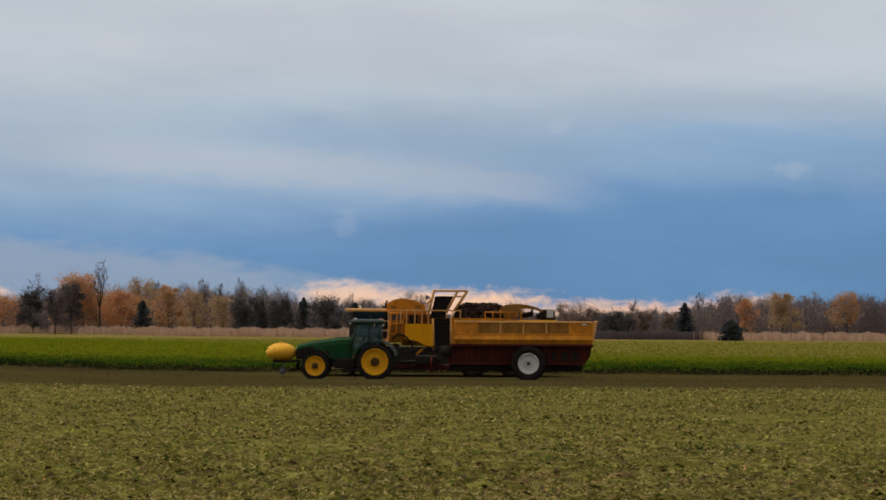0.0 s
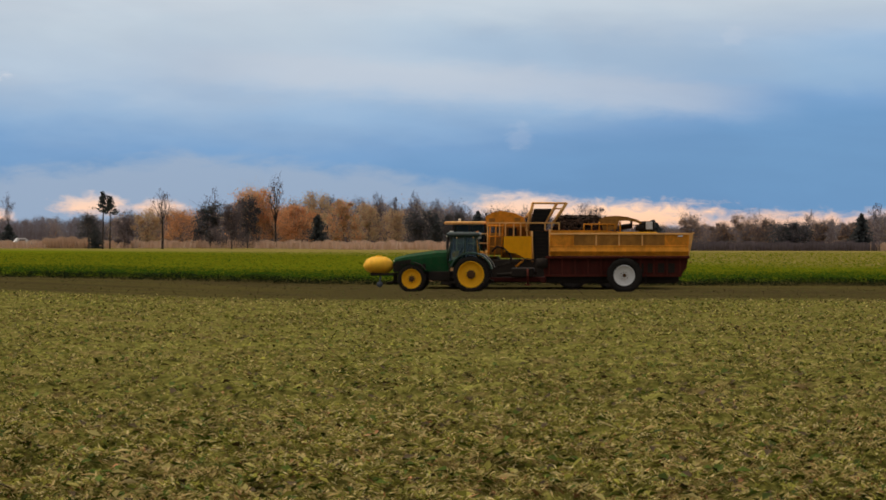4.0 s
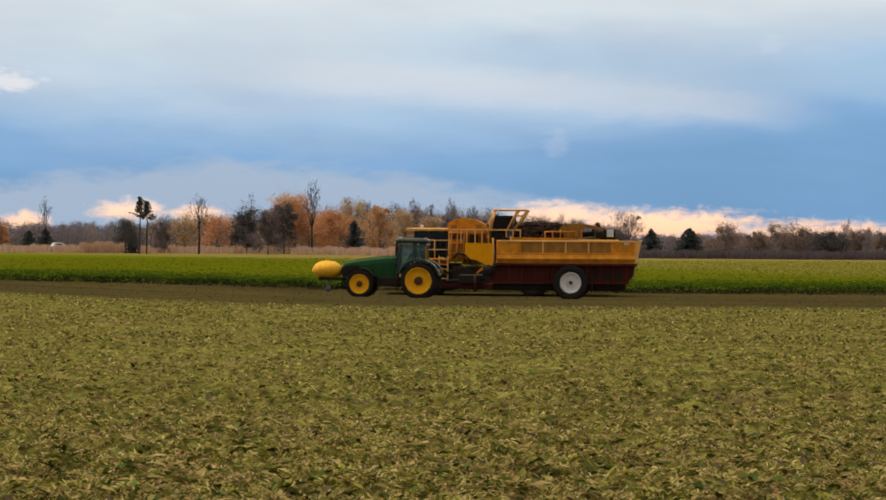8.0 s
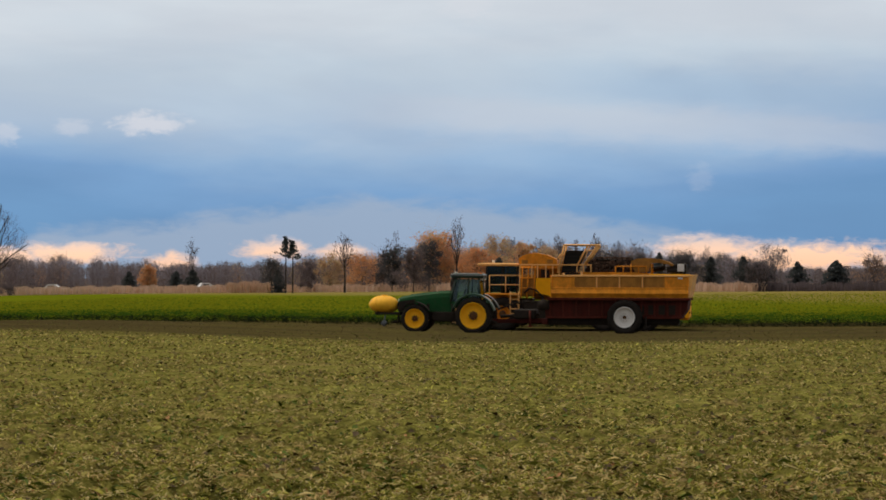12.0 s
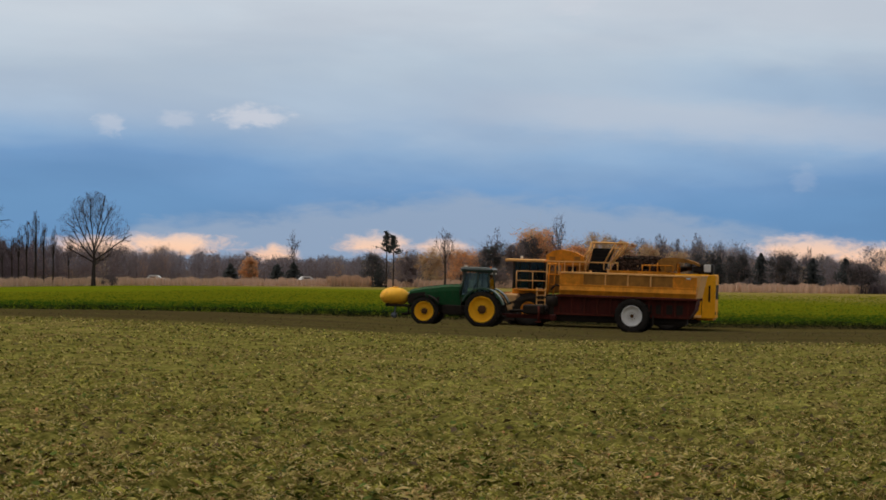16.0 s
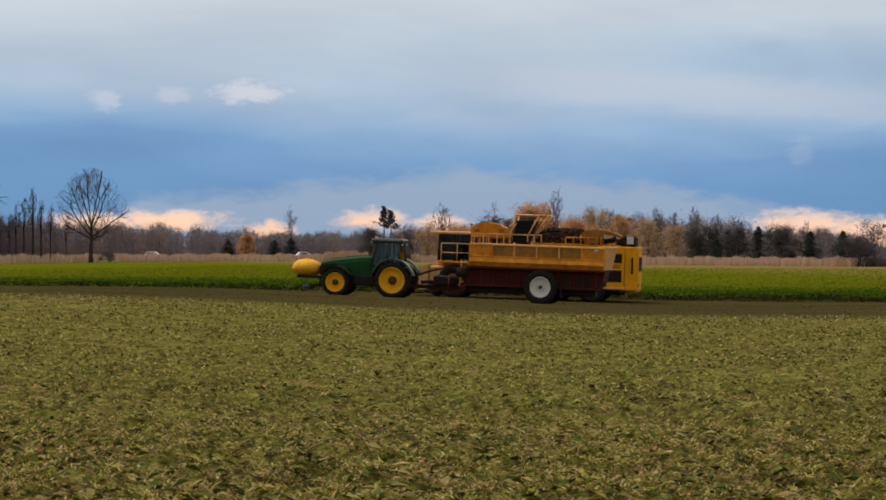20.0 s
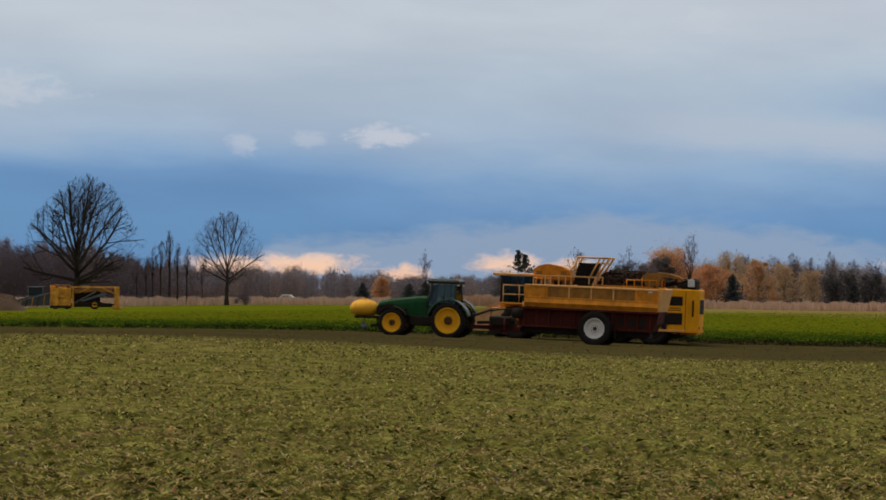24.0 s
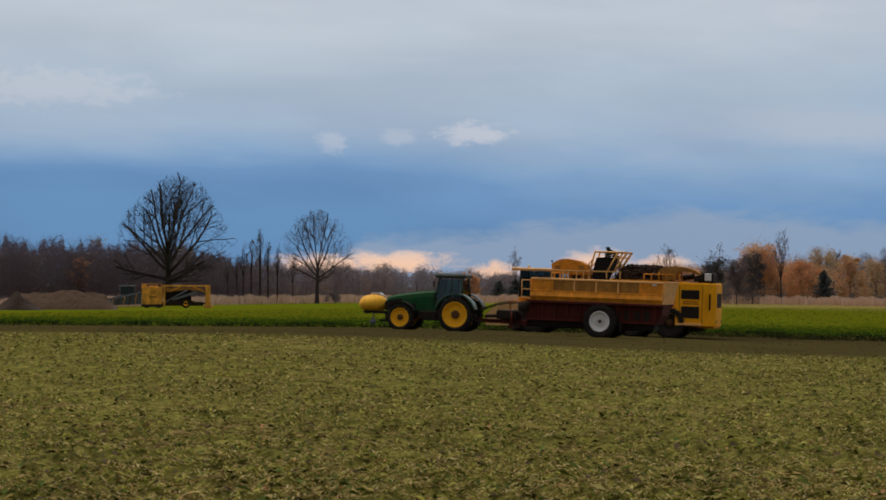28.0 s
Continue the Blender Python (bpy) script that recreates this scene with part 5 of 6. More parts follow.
# ---- trees ----
class Wood:
    """Tapered branches, three-sided, collected into one mesh."""

    def __init__(self):
        self.v, self.f, self.m = [], [], []

    def limb(self, a, b, r0, r1, mat=0):
        d = (b - a).normalized()
        u = d.orthogonal().normalized()
        w = d.cross(u)
        k = len(self.v)
        for p, r in ((a, r0), (b, r1)):
            for c, s in ((1, 0), (-0.5, 0.866), (-0.5, -0.866)):
                self.v.append(tuple(p + u * (r * c) + w * (r * s)))
        self.f += [(k, k + 1, k + 4, k + 3), (k + 1, k + 2, k + 5, k + 4), (k + 2, k, k + 3, k + 5)]
        self.m += [mat] * 3

    def sprig(self, a, b, w, mat=0):
        side = (b - a).cross(Vector((RND.uniform(-1, 1), RND.uniform(-1, 1), 0.1))).normalized() * w
        k = len(self.v)
        self.v += [tuple(a - side), tuple(a + side), tuple(b)]
        self.f.append((k, k + 1, k + 2))
        self.m.append(mat)

    def leaf(self, p, size, mat=0):
        u = Vector((RND.gauss(0, 1), RND.gauss(0, 1), RND.gauss(0, 1))).normalized()
        w = u.orthogonal().normalized() * size * 0.7
        u = u * size
        k = len(self.v)
        self.v += [tuple(p - u), tuple(p + w), tuple(p + u), tuple(p - w)]
        self.f.append((k, k + 1, k + 2, k + 3))
        self.m.append(mat)

    def mesh(self, name, mats):
        me = bpy.data.meshes.new(name)
        me.from_pydata(self.v, [], self.f)
        for m in mats:
            me.materials.append(m)
        me.polygons.foreach_set("material_index", self.m)
        return me


RND = random.Random(5)


def turned(d, angle):
    """The way d, bent off by about that many degrees to a side taken by chance."""
    o = d.orthogonal().normalized()
    o.rotate(Matrix.Rotation(RND.uniform(0, 2 * math.pi), 3, d).to_quaternion())
    return (d * math.cos(radians(angle)) + o * math.sin(radians(angle))).normalized()


def fan_tree(az, dist, h, w, label, bark, twig, bole=0.2, limbs=13, thick=0.022, wide=85, side=2, leaves=0.0, twigs=3, mid=0.42, leader=0.9):
    """A bare tree whose limbs fan out from a bole to a dome, with side branches and twigs."""
    t = thing("tree", label, "tree", Matrix.Translation(far(az, dist)))
    trunk, crown = Wood(), Wood()
    zb = bole * h
    trunk.limb(Vector((0, 0, -0.3)), Vector((0.05, 0, zb * 0.5)), thick * h * 1.5, thick * h * 1.05)
    trunk.limb(Vector((0.05, 0, zb * 0.5)), Vector((0, 0, zb * 1.15)), thick * h * 1.05, thick * h * 0.8)

    trunk.limb(Vector((0, 0, zb * 1.15)), Vector((0.1, 0.05, h * 0.46)), thick * h * 0.8, thick * h * 0.35)

    def run(wood, a, b, lift, r0, r1, steps):
        """A bent branch; returns its joints as place, way, radius, share."""
        c = a.lerp(b, 0.45) + Vector((0, 0, lift)) + Vector((RND.gauss(0, 1), RND.gauss(0, 1), RND.gauss(0, 1))) * (b - a).length * 0.05
        last, rl, out = a, r0, []
        for i in range(1, steps + 1):
            u = i / steps
            p = a * (1 - u) ** 2 + c * (2 * u * (1 - u)) + b * u ** 2
            p = p + Vector((RND.gauss(0, 1), RND.gauss(0, 1), RND.gauss(0, 1))) * (b - a).length * 0.018
            r = r0 + (r1 - r0) * u ** 0.8
            wood.limb(last, p, rl, r)
            out.append((p, (p - last).normalized(), r, u))
            last, rl = p, r
        return out

    def within(p):
        """Hold a twig's end inside the rounded outline of the crown."""
        zm = mid * h
        u, v = math.hypot(p.x, p.y) / (w / 2), (p.z - zm) / (h - zm if p.z > zm else zm * 0.8)
        k = math.hypot(u, v) / (RND.uniform(0.93, 1.03) if limbs > 15 else RND.uniform(0.75, 1.1))
        return p if k <= 1 else Vector((p.x / k, p.y / k, zm + (p.z - zm) / k))

    for i in range(limbs):
        th = math.acos(1 - (i + RND.uniform(0.2, 0.8)) / limbs * (1 - math.cos(radians(wide))))
        ph = i * 2.39996 + RND.uniform(-0.4, 0.4)
        k = RND.uniform(0.82, 0.93) if limbs > 15 else RND.uniform(0.6, 0.92)
        zm = mid * h
        out = w / 2 * math.sin(th) * k
        end = Vector((out * math.cos(ph), out * math.sin(ph), zm + (h - zm) * math.cos(th) * k))
        start = Vector((0, 0, zb * (0.8 + leader * (h / zb * 0.42 - 0.8) * max(0.0, math.cos(th)) * RND.uniform(0.4, 1.0))))
        for p, d, r, u in run(trunk, start, end, (end - start).length * 0.04, thick * h * 0.38, 0.035, 6):
            ln0 = (end - start).length * 0.34 * (1.1 - 0.5 * u)
            for _ in range(0 if u < 0.3 else side if u < 0.6 else side + 1):
                way = turned(d, RND.uniform(18, 46)) + Vector((0, 0, 0.02))
                e = within(p + way.normalized() * ln0 * RND.uniform(0.6, 1.15))
                for q, f, rr, v in run(crown, p, e, ln0 * 0.05, r * 0.5, 0.02, 3):
                    for _ in range(twigs):
                        g = within(q + (turned(f, RND.uniform(18, 48)) + Vector((0, 0, 0.06))).normalized() * ln0 * RND.uniform(0.25, 0.5))
                        crown.limb(q, g, max(rr * 0.6, 0.013), 0.008)
                        m = q.lerp(g, 0.55)
                        crown.limb(m, m + turned((g - q).normalized(), 35) * ln0 * 0.2, 0.010, 0.006)
                        if RND.random() < leaves:
                            crown.leaf(g, 0.14)
    for nm, wd, mt in (("trunk", trunk, bark), ("crown", crown, twig)):
        ob = new(nm, wd.mesh(nm, [mt]))
        ob.parent = t
        if nm == "crown":
            tagged(ob, "bare spreading twigs")
    return t


# crown widths at shares of a tree's height
PROFILE_AT = (0.0, 0.12, 0.22, 0.36, 0.5, 0.64, 0.78, 0.9, 1.0)
ROUND = (0.2, 0.45, 0.72, 0.95, 1.0, 0.98, 0.84, 0.6, 0.15)
SPREADING = (0.3, 0.66, 0.94, 1.0, 0.98, 0.86, 0.64, 0.38, 0.08)


def oak_tree(az, dist, h, w, label, bark, twig, bole=0.16, limbs=12, thick=0.03, low=0.14, seed=1, deep=4, fine=0.02, off=0.0, profile=ROUND):
    """A bare tree: straight limbs rise from a short bole, each forking four times, all inside a rounded crown."""
    g = random.Random(seed)
    t = thing("tree", label, "tree", Matrix.Translation(far(az, dist)))
    trunk, crown = Wood(), Wood()
    phase = [g.uniform(0, 6.28) for _ in range(4)]

    def inside(p):
        """Whether p lies in the crown, whose outline is uneven and whose middle stands off the bole."""
        u = p.z / h
        if u < low or u > 1:
            return False
        x, y = p.x - off * min(1.0, u / 0.35), p.y
        a = math.atan2(y, x)
        k = 1 + 0.07 * math.sin(3 * a + phase[0] + 4 * u) + 0.05 * math.sin(5 * a + phase[1] - 7 * u) + 0.05 * math.sin(13 * u + phase[2] + 2 * a)
        return math.hypot(x, y) < w / 2 * k * float(np.interp(u, PROFILE_AT, profile))

    def room(p, d):
        """How far one can go from p along d inside the crown."""
        step, far_off = h / 24, 0.0
        while far_off < h and inside(p + d * (far_off + step)):
            far_off += step
        return far_off

    def bent(d, angle):
        o = d.orthogonal().normalized()
        o.rotate(Matrix.Rotation(g.uniform(0, 2 * math.pi), 3, d).to_quaternion())
        return (d * math.cos(radians(angle)) + o * math.sin(radians(angle))).normalized()

    def shoot(p, d, length, r, level):
        length = min(length, room(p, d) * g.uniform(0.86, 1.02))
        if length < 0.25:
            return
        steps = (5, 4, 3, 2, 2)[level]
        wood = trunk if level < 2 else crown
        for i in range(steps):
            d = (bent(d, g.uniform(2, 9)) + Vector((0, 0, 0.035))).normalized()
            q = p + d * (length / steps)
            r2 = max(fine * 0.6, r * (1 - 0.62 / steps))
            wood.limb(p, q, r, r2)
            p, r = q, r2
            if level < deep and i >= (1 if level == 0 else 0):
                for _ in range((2, 1, 1, 1)[level] if i < steps - 1 else 2):
                    shoot(p, bent(d, g.uniform(22, 50) if level < 2 else g.uniform(20, 55)), length * g.uniform(0.34, 0.62), max(fine, r * g.uniform(0.42, 0.62)), level + 1)

    zb = bole * h
    trunk.limb(Vector((0, 0, -0.3)), Vector((0, 0, zb * 0.35)), thick * h * 1.6, thick * h * 1.1)
    trunk.limb(Vector((0, 0, zb * 0.35)), Vector((0.1, 0, zb * 1.1)), thick * h * 1.1, thick * h * 0.85)
    trunk.limb(Vector((0.1, 0, zb * 1.1)), Vector((0.0, 0.1, h * 0.42)), thick * h * 0.85, thick * h * 0.4)
    for i in range(limbs):
        u = (i + 0.5) / limbs
        a, th = i * 2.39996 + g.uniform(-0.3, 0.3), radians(6 + 76 * u ** 0.95)
        d = Vector((math.sin(th) * math.cos(a), math.sin(th) * math.sin(a), math.cos(th)))
        z = h * (0.40 - (0.40 - bole * 0.85) * u)
        shoot(Vector((0.03, 0.03, z)), d, h, thick * h * (0.34 + 0.16 * u), 0)
    for nm, wd, mt in (("trunk", trunk, bark), ("crown", crown, twig)):
        ob = new(nm, wd.mesh(nm, [mt]))
        ob.parent = t
        if nm == "crown":
            tagged(ob, "bare spreading twigs")
    return t


def leaf_tree(az, dist, h, w, label, mats, bark=None, density=1.0, low=0.25, size=0.3, lobes=9):
    """Trunk with limbs, and a crown of many leaves gathered in uneven lobes that thin out at the rim."""
    t = thing("tree", label, "tree", Matrix.Translation(far(az, dist)))
    trunk, crown, tips = Wood(), Wood(), []
    w, lobes = w * 1.2, int(lobes * 1.5)
    trunk.limb(Vector((0, 0, -0.2)), Vector((0.1, 0, h * 0.45)), h * 0.018, h * 0.011)
    for i in range(lobes):
        a = 2.39996 * i + RND.uniform(-0.4, 0.4)
        z = h * (low + (0.9 - low) * ((i + RND.random()) / lobes) ** 0.8)
        k = math.sqrt(max(0.06, 1 - abs((z / h - 0.42) / 0.58) ** 2.2))
        c = Vector((math.cos(a) * w * 0.5 * k * RND.uniform(0.15, 1.05), math.sin(a) * w * 0.35 * k * RND.uniform(0.2, 0.8), z))
        trunk.limb(Vector((0, 0, h * RND.uniform(0.2, 0.45))), c, h * 0.007, h * 0.002)
        rr = w * RND.choice((0.1, 0.16, 0.2, 0.26, 0.32)) * (1.15 - 0.45 * z / h)
        for _ in range(int(260 * density)):
            v = Vector((RND.gauss(0, 1), RND.gauss(0, 1), RND.gauss(0, 0.8))) * rr * 0.55
            p = c + v
            if h * 0.05 < p.z < h * RND.uniform(0.97, 1.05):
                crown.leaf(p, size * RND.uniform(0.3, 0.75), RND.randrange(len(mats)))
        for _ in range(16):
            q = c + Vector((RND.gauss(0, 0.3), RND.gauss(0, 0.3), RND.gauss(0, 0.3))) * rr
            crown.sprig(q, q + Vector((RND.gauss(0, 0.45), RND.gauss(0, 0.45), RND.uniform(0.3, 1.0))) * rr * RND.uniform(1.0, 2.2), 0.025, len(mats) - 1)
    for nm, me in (("trunk", trunk.mesh("trunk", [bark or BARK])), ("crown", crown.mesh("crown", mats))):
        ob = new(nm, me)
        ob.parent = t
    return t


def conifer(az, dist, h, w, label, ragged=0.25, low=0.05, power=1.0):
    """A trunk with whorls of drooping sprays, narrowing to the top."""
    t = thing("conifer", label, "conifer", Matrix.Translation(far(az, dist)))
    trunk, crown = Wood(), Wood()
    trunk.limb(Vector((0, 0, -0.2)), Vector((0, 0, h * 0.97)), h * 0.018, 0.03)
    z = h * low
    while z < h * 0.98:
        k = max(0.04, 1 - ((z / h - low) / (1 - low)) ** (1.2 * power)) * w * 0.5
        for i in range(9):
            a = RND.uniform(0, 2 * math.pi)
            ln = k * RND.uniform(1 - ragged * 2, 1.05) + 0.1
            d = Vector((math.cos(a), math.sin(a), 0))
            p = Vector((0, 0, z + RND.uniform(-0.2, 0.2)))
            e = p + d * ln + Vector((0, 0, RND.uniform(-0.35, 0.1) * ln))
            crown.sprig(p, e, 0.05)
            for j in range(5):
                q = p.lerp(e, (j + 1) / 5)
                crown.leaf(q + Vector((RND.uniform(-0.1, 0.1), RND.uniform(-0.1, 0.1), -0.1)), RND.uniform(0.16, 0.34))
        z += h * 0.028
    crown.sprig(Vector((0, 0, h * 0.9)), Vector((0, 0, h)), 0.1)
    for nm, me in (("trunk", trunk.mesh("trunk", [BARK])), ("crown", crown.mesh("crown", [NEEDLE]))):
        ob = new(nm, me)
        ob.parent = t
    return t


def tall_pine(az, dist, h, label):
    """A long bare stem with ragged tiers of needles over its upper third, narrowing to a point."""
    t = thing("pine_tree", label, "pine tree", Matrix.Translation(far(az, dist)), group="tall pines")
    trunk, crown = Wood(), Wood()
    trunk.limb(Vector((0, 0, -0.2)), Vector((0.1, 0, h * 0.6)), 0.15, 0.11)
    trunk.limb(Vector((0.1, 0, h * 0.6)), Vector((0, 0, h * 0.99)), 0.11, 0.03)
    for i in range(34):
        u = i / 33
        z = h * (0.63 + 0.34 * u)
        reach = (0.55 + 0.75 * math.sin(math.pi * min(1.0, u * 1.6 + 0.25))) * (1 - 0.75 * u) + 0.12
        a = i * 2.39996 + RND.uniform(-0.5, 0.5)
        ln = reach * RND.uniform(0.5, 1.6)
        c = Vector((math.cos(a) * ln, math.sin(a) * ln, z + 0.22 * ln))
        trunk.limb(Vector((0.05, 0, z - 0.1)), c, 0.035, 0.012)
        for k in range(28):
            q = Vector((0.05, 0, z)).lerp(c, RND.uniform(0.35, 1.15))
            crown.leaf(q + Vector((RND.gauss(0, 0.15), RND.gauss(0, 0.15), RND.gauss(0, 0.1))), RND.uniform(0.1, 0.19))
    for nm, me in (("trunk", trunk.mesh("trunk", [BARK_OAK])), ("crown", crown.mesh("crown", [NEEDLE]))):
        ob = new(nm, me)
        ob.parent = t
    return t


oak_tree(-13.42, 455, 22.8, 21.4, "large bare spreading oak with a thick dark trunk", BARK_OAK, BARK_OAK, bole=0.17, limbs=20, thick=0.031, low=0.15, seed=4, off=1.7, profile=SPREADING)
oak_tree(-10.22, 470, 16.9, 13.6, "bare round-crowned tree at the field edge", BARK_OAK, TWIG_DARK, bole=0.24, limbs=12, thick=0.021, low=0.17, seed=9, fine=0.017)
fan_tree(-0.26, 490, 14.6, 5.2, "slender bare tree at the field edge", BARK_OAK, TWIG, bole=0.30, limbs=8, thick=0.015, wide=60, side=1, twigs=2)
fan_tree(-2.68, 488, 12.3, 6.2, "bare field tree with upswept branches", BARK_OAK, TWIG, bole=0.34, limbs=7, thick=0.016, wide=62, side=1, twigs=2)
fan_tree(-1.62, 515, 12.0, 4.6, "bare ivy-clad tree behind dark spruce", BARK, TWIG_DARK, bole=0.5, limbs=6, thick=0.016, wide=75, side=1, twigs=2, leaves=0.3)
fan_tree(-5.95, 600, 12.6, 4.2, "tall grey bare poplar over the woods", BARK, TWIG_HAZE, bole=0.3, limbs=6, thick=0.010, wide=48, side=1, twigs=2, leaves=0.1)
for a, d, h, w in ((-11.81, 462, 10.8, 2.4), (-11.64, 464, 12.6, 2.6), (-11.45, 462, 15.2, 1.9), (-11.28, 463, 12.6, 1.6), (-11.08, 461, 11.4, 1.6), (-11.95, 470, 9.8, 3.2), (-12.15, 486, 9.0, 3.0), (-10.75, 470, 8.0, 2.6)):
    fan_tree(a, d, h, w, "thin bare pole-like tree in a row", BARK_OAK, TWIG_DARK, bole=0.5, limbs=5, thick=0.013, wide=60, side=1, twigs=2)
for a, d, h, w in ((1.5, 560, 11.4, 3.6), (1.95, 565, 12.4, 3.2), (2.3, 560, 11.2, 3.4), (2.75, 570, 12.6, 3.4), (3.2, 565, 11.0, 3.6), (0.95, 570, 12.6, 3.4), (0.5, 575, 12.2, 3.8), (3.7, 570, 9.8, 4.0),
                   (5.1, 580, 9.2, 4.2), (6.6, 560, 9.0, 4.8), (12.6, 560, 9.4, 3.6), (11.2, 570, 8.0, 3.4)):
    fan_tree(a, d, h, w * 1.15, "tall bare poplar standing in the tree line", BARK, TWIG_HAZE, bole=0.3, limbs=9, thick=0.011, wide=60, side=1)
tall_pine(-3.95, 480, 10.4, "tall pine with a bare stem and tufted top")
tall_pine(-3.80, 482, 9.7, "tall pine with a bare stem and tufted top")
leaf_tree(-0.76, 520, 11.4, 8.4, "orange-leaved autumn maple behind a dark evergreen", [LEAF_ORANGE, LEAF_ORANGE, LEAF_OLIVE], density=1.6, lobes=18, low=0.3)
leaf_tree(0.2, 512, 8.4, 6.4, "orange-leaved autumn maple in the tree line", [LEAF_ORANGE, LEAF_ORANGE, LEAF_RUST], density=1.3, lobes=12, low=0.15)
leaf_tree(-0.32, 518, 8.6, 6.4, "orange-leaved autumn maple in the tree line", [LEAF_ORANGE, LEAF_RUST], density=1.1, lobes=10, low=0.15)
leaf_tree(1.2, 520, 9.8, 5.4, "rust-brown autumn tree in the tree line", [LEAF_RUST, LEAF_OLIVE, LEAF_ORANGE], density=1.1, lobes=12, low=0.1)
leaf_tree(0.65, 545, 11.6, 5.2, "olive-yellow autumn tree in the tree line", [LEAF_OLIVE, LEAF_OLIVE, LEAF_RUST], density=0.7, lobes=10)
leaf_tree(1.75, 540, 9.0, 5.2, "olive-yellow autumn tree in the tree line", [LEAF_OLIVE, LEAF_RUST], density=0.8, lobes=10, low=0.1)
leaf_tree(2.35, 545, 8.0, 4.6, "olive-yellow autumn tree in the tree line", [LEAF_OLIVE, LEAF_RUST], density=0.7, lobes=9, low=0.1)
leaf_tree(-2.3, 540, 7.8, 6.0, "rust-brown autumn tree in the tree line", [LEAF_RUST, LEAF_ORANGE], density=0.9, lobes=9, low=0.15)
leaf_tree(-3.0, 545, 7.8, 5.6, "olive-yellow autumn tree in the tree line", [LEAF_OLIVE, LEAF_RUST], density=0.8, lobes=8, low=0.15)
leaf_tree(-6.9, 540, 6.0, 3.4, "small orange autumn tree beside the reeds", [LEAF_ORANGE, LEAF_RUST], density=1.0, lobes=8, low=0.1)
leaf_tree(-15.3, 600, 10.5, 3.6, "rust-brown tree in the dark woods", [LEAF_RUST, LEAF_ORANGE], density=0.5, lobes=8, low=0.2)
leaf_tree(14.4, 530, 9.2, 5.4, "olive-yellow autumn tree in the tree line", [LEAF_OLIVE, LEAF_RUST], density=0.9, lobes=11, low=0.2)
leaf_tree(15.75, 540, 9.4, 4.6, "olive-yellow autumn tree in the tree line", [LEAF_OLIVE, LEAF_ORANGE, LEAF_RUST], density=0.8, lobes=10, low=0.25)
leaf_tree(13.6, 535, 7.8, 4.0, "rust-brown autumn tree in the tree line", [LEAF_RUST, LEAF_ORANGE], density=0.6, lobes=9, low=0.2)
for a, h, w in ((8.65, 6.6, 5.4), (9.85, 6.6, 6.4), (9.3, 5.2, 4.0), (10.3, 5.8, 4.2), (11.4, 5.4, 3.6), (12.0, 5.2, 3.6)):
    leaf_tree(a, 445, h * 0.9, w * 0.9, "rust-brown twiggy bush in the hedge", [LEAF_RUST, TWIG, TWIG], bark=BARK, density=0.75, lobes=10, low=0.1, size=0.22)
for a, d, h, w in ((-0.86, 500, 9.9, 5.0), (-1.66, 505, 8.8, 5.0), (2.85, 530, 7.4, 6.0), (3.6, 530, 7.0, 6.0), (4.6, 540, 7.6, 6.0)):
    leaf_tree(a, d, h, w, "dark evergreen with a rounded crown", [NEEDLE, NEEDLE, TWIG_DARK], density=1.1, lobes=13, low=0.12, size=0.26)
for a, d, h, w in ((0.65, 500, 6.4, 5.0), (3.2, 535, 6.6, 4.4), (4.1, 545, 7.4, 5.0),
                   (5.2, 540, 6.4, 5.4), (5.9, 545, 6.4, 5.4), (-6.3, 540, 4.2, 4.2), (-5.95, 545, 4.6, 4.0), (-7.3, 560, 4.2, 4.0), (12.3, 440, 6.0, 4.4), (7.05, 450, 4.8, 4.6)):
    conifer(a, d, h, w, "dark green conifer in the tree line", ragged=0.42, power=2.3)
leaf_tree(-4.25, 492, 6.6, 4.4, "ragged dark conifer beside tall pines", [NEEDLE, NEEDLE, TWIG_DARK], density=0.9, lobes=9, low=0.25, size=0.2)
conifer(-4.1, 500, 4.4, 3.0, "low dark conifer beside tall pines", ragged=0.45, power=2.2)
conifer(7.87, 442, 5.0, 5.0, "round dark conifer in the hedge", ragged=0.2, power=3.0, low=0.02)
conifer(13.3, 418, 3.2, 3.6, "low round dark shrub at the meadow edge", ragged=0.15, power=3.5, low=0.02)
leaf_tree(-1.2, 478, 8.4, 5.0, "dark brown leafless bush at the field edge", [TWIG_DARK, TWIG_DARK, TWIG], density=1.5, lobes=12, low=0.1, size=0.2)
leaf_tree(-3.5, 505, 6.2, 4.0, "grey-brown twiggy bush in the tree line", [TWIG_DARK, TWIG], density=0.8, lobes=8, low=0.1, size=0.24)
leaf_tree(6.55, 446, 8.0, 4.8, "grey-brown leafless bush in the hedge", [TWIG, TWIG_HAZE], density=0.5, lobes=10, low=0.1, size=0.18)
leaf_tree(6.22, 440, 4.7, 5.2, "dark round tree on the meadow edge", [TWIG_DARK, NEEDLE, TWIG_DARK], density=0.9, lobes=10, low=0.35, size=0.24)
leaf_tree(10.85, 440, 4.5, 5.8, "dark mound-shaped bush in the hedge", [TWIG_DARK, NEEDLE], density=1.1, lobes=11, low=0.08, size=0.26)
leaf_tree(-9.85, 474, 2.0, 3.0, "small dark bush below the bare tree", [TWIG_DARK], density=0.5, lobes=6, low=0.1, size=0.16)


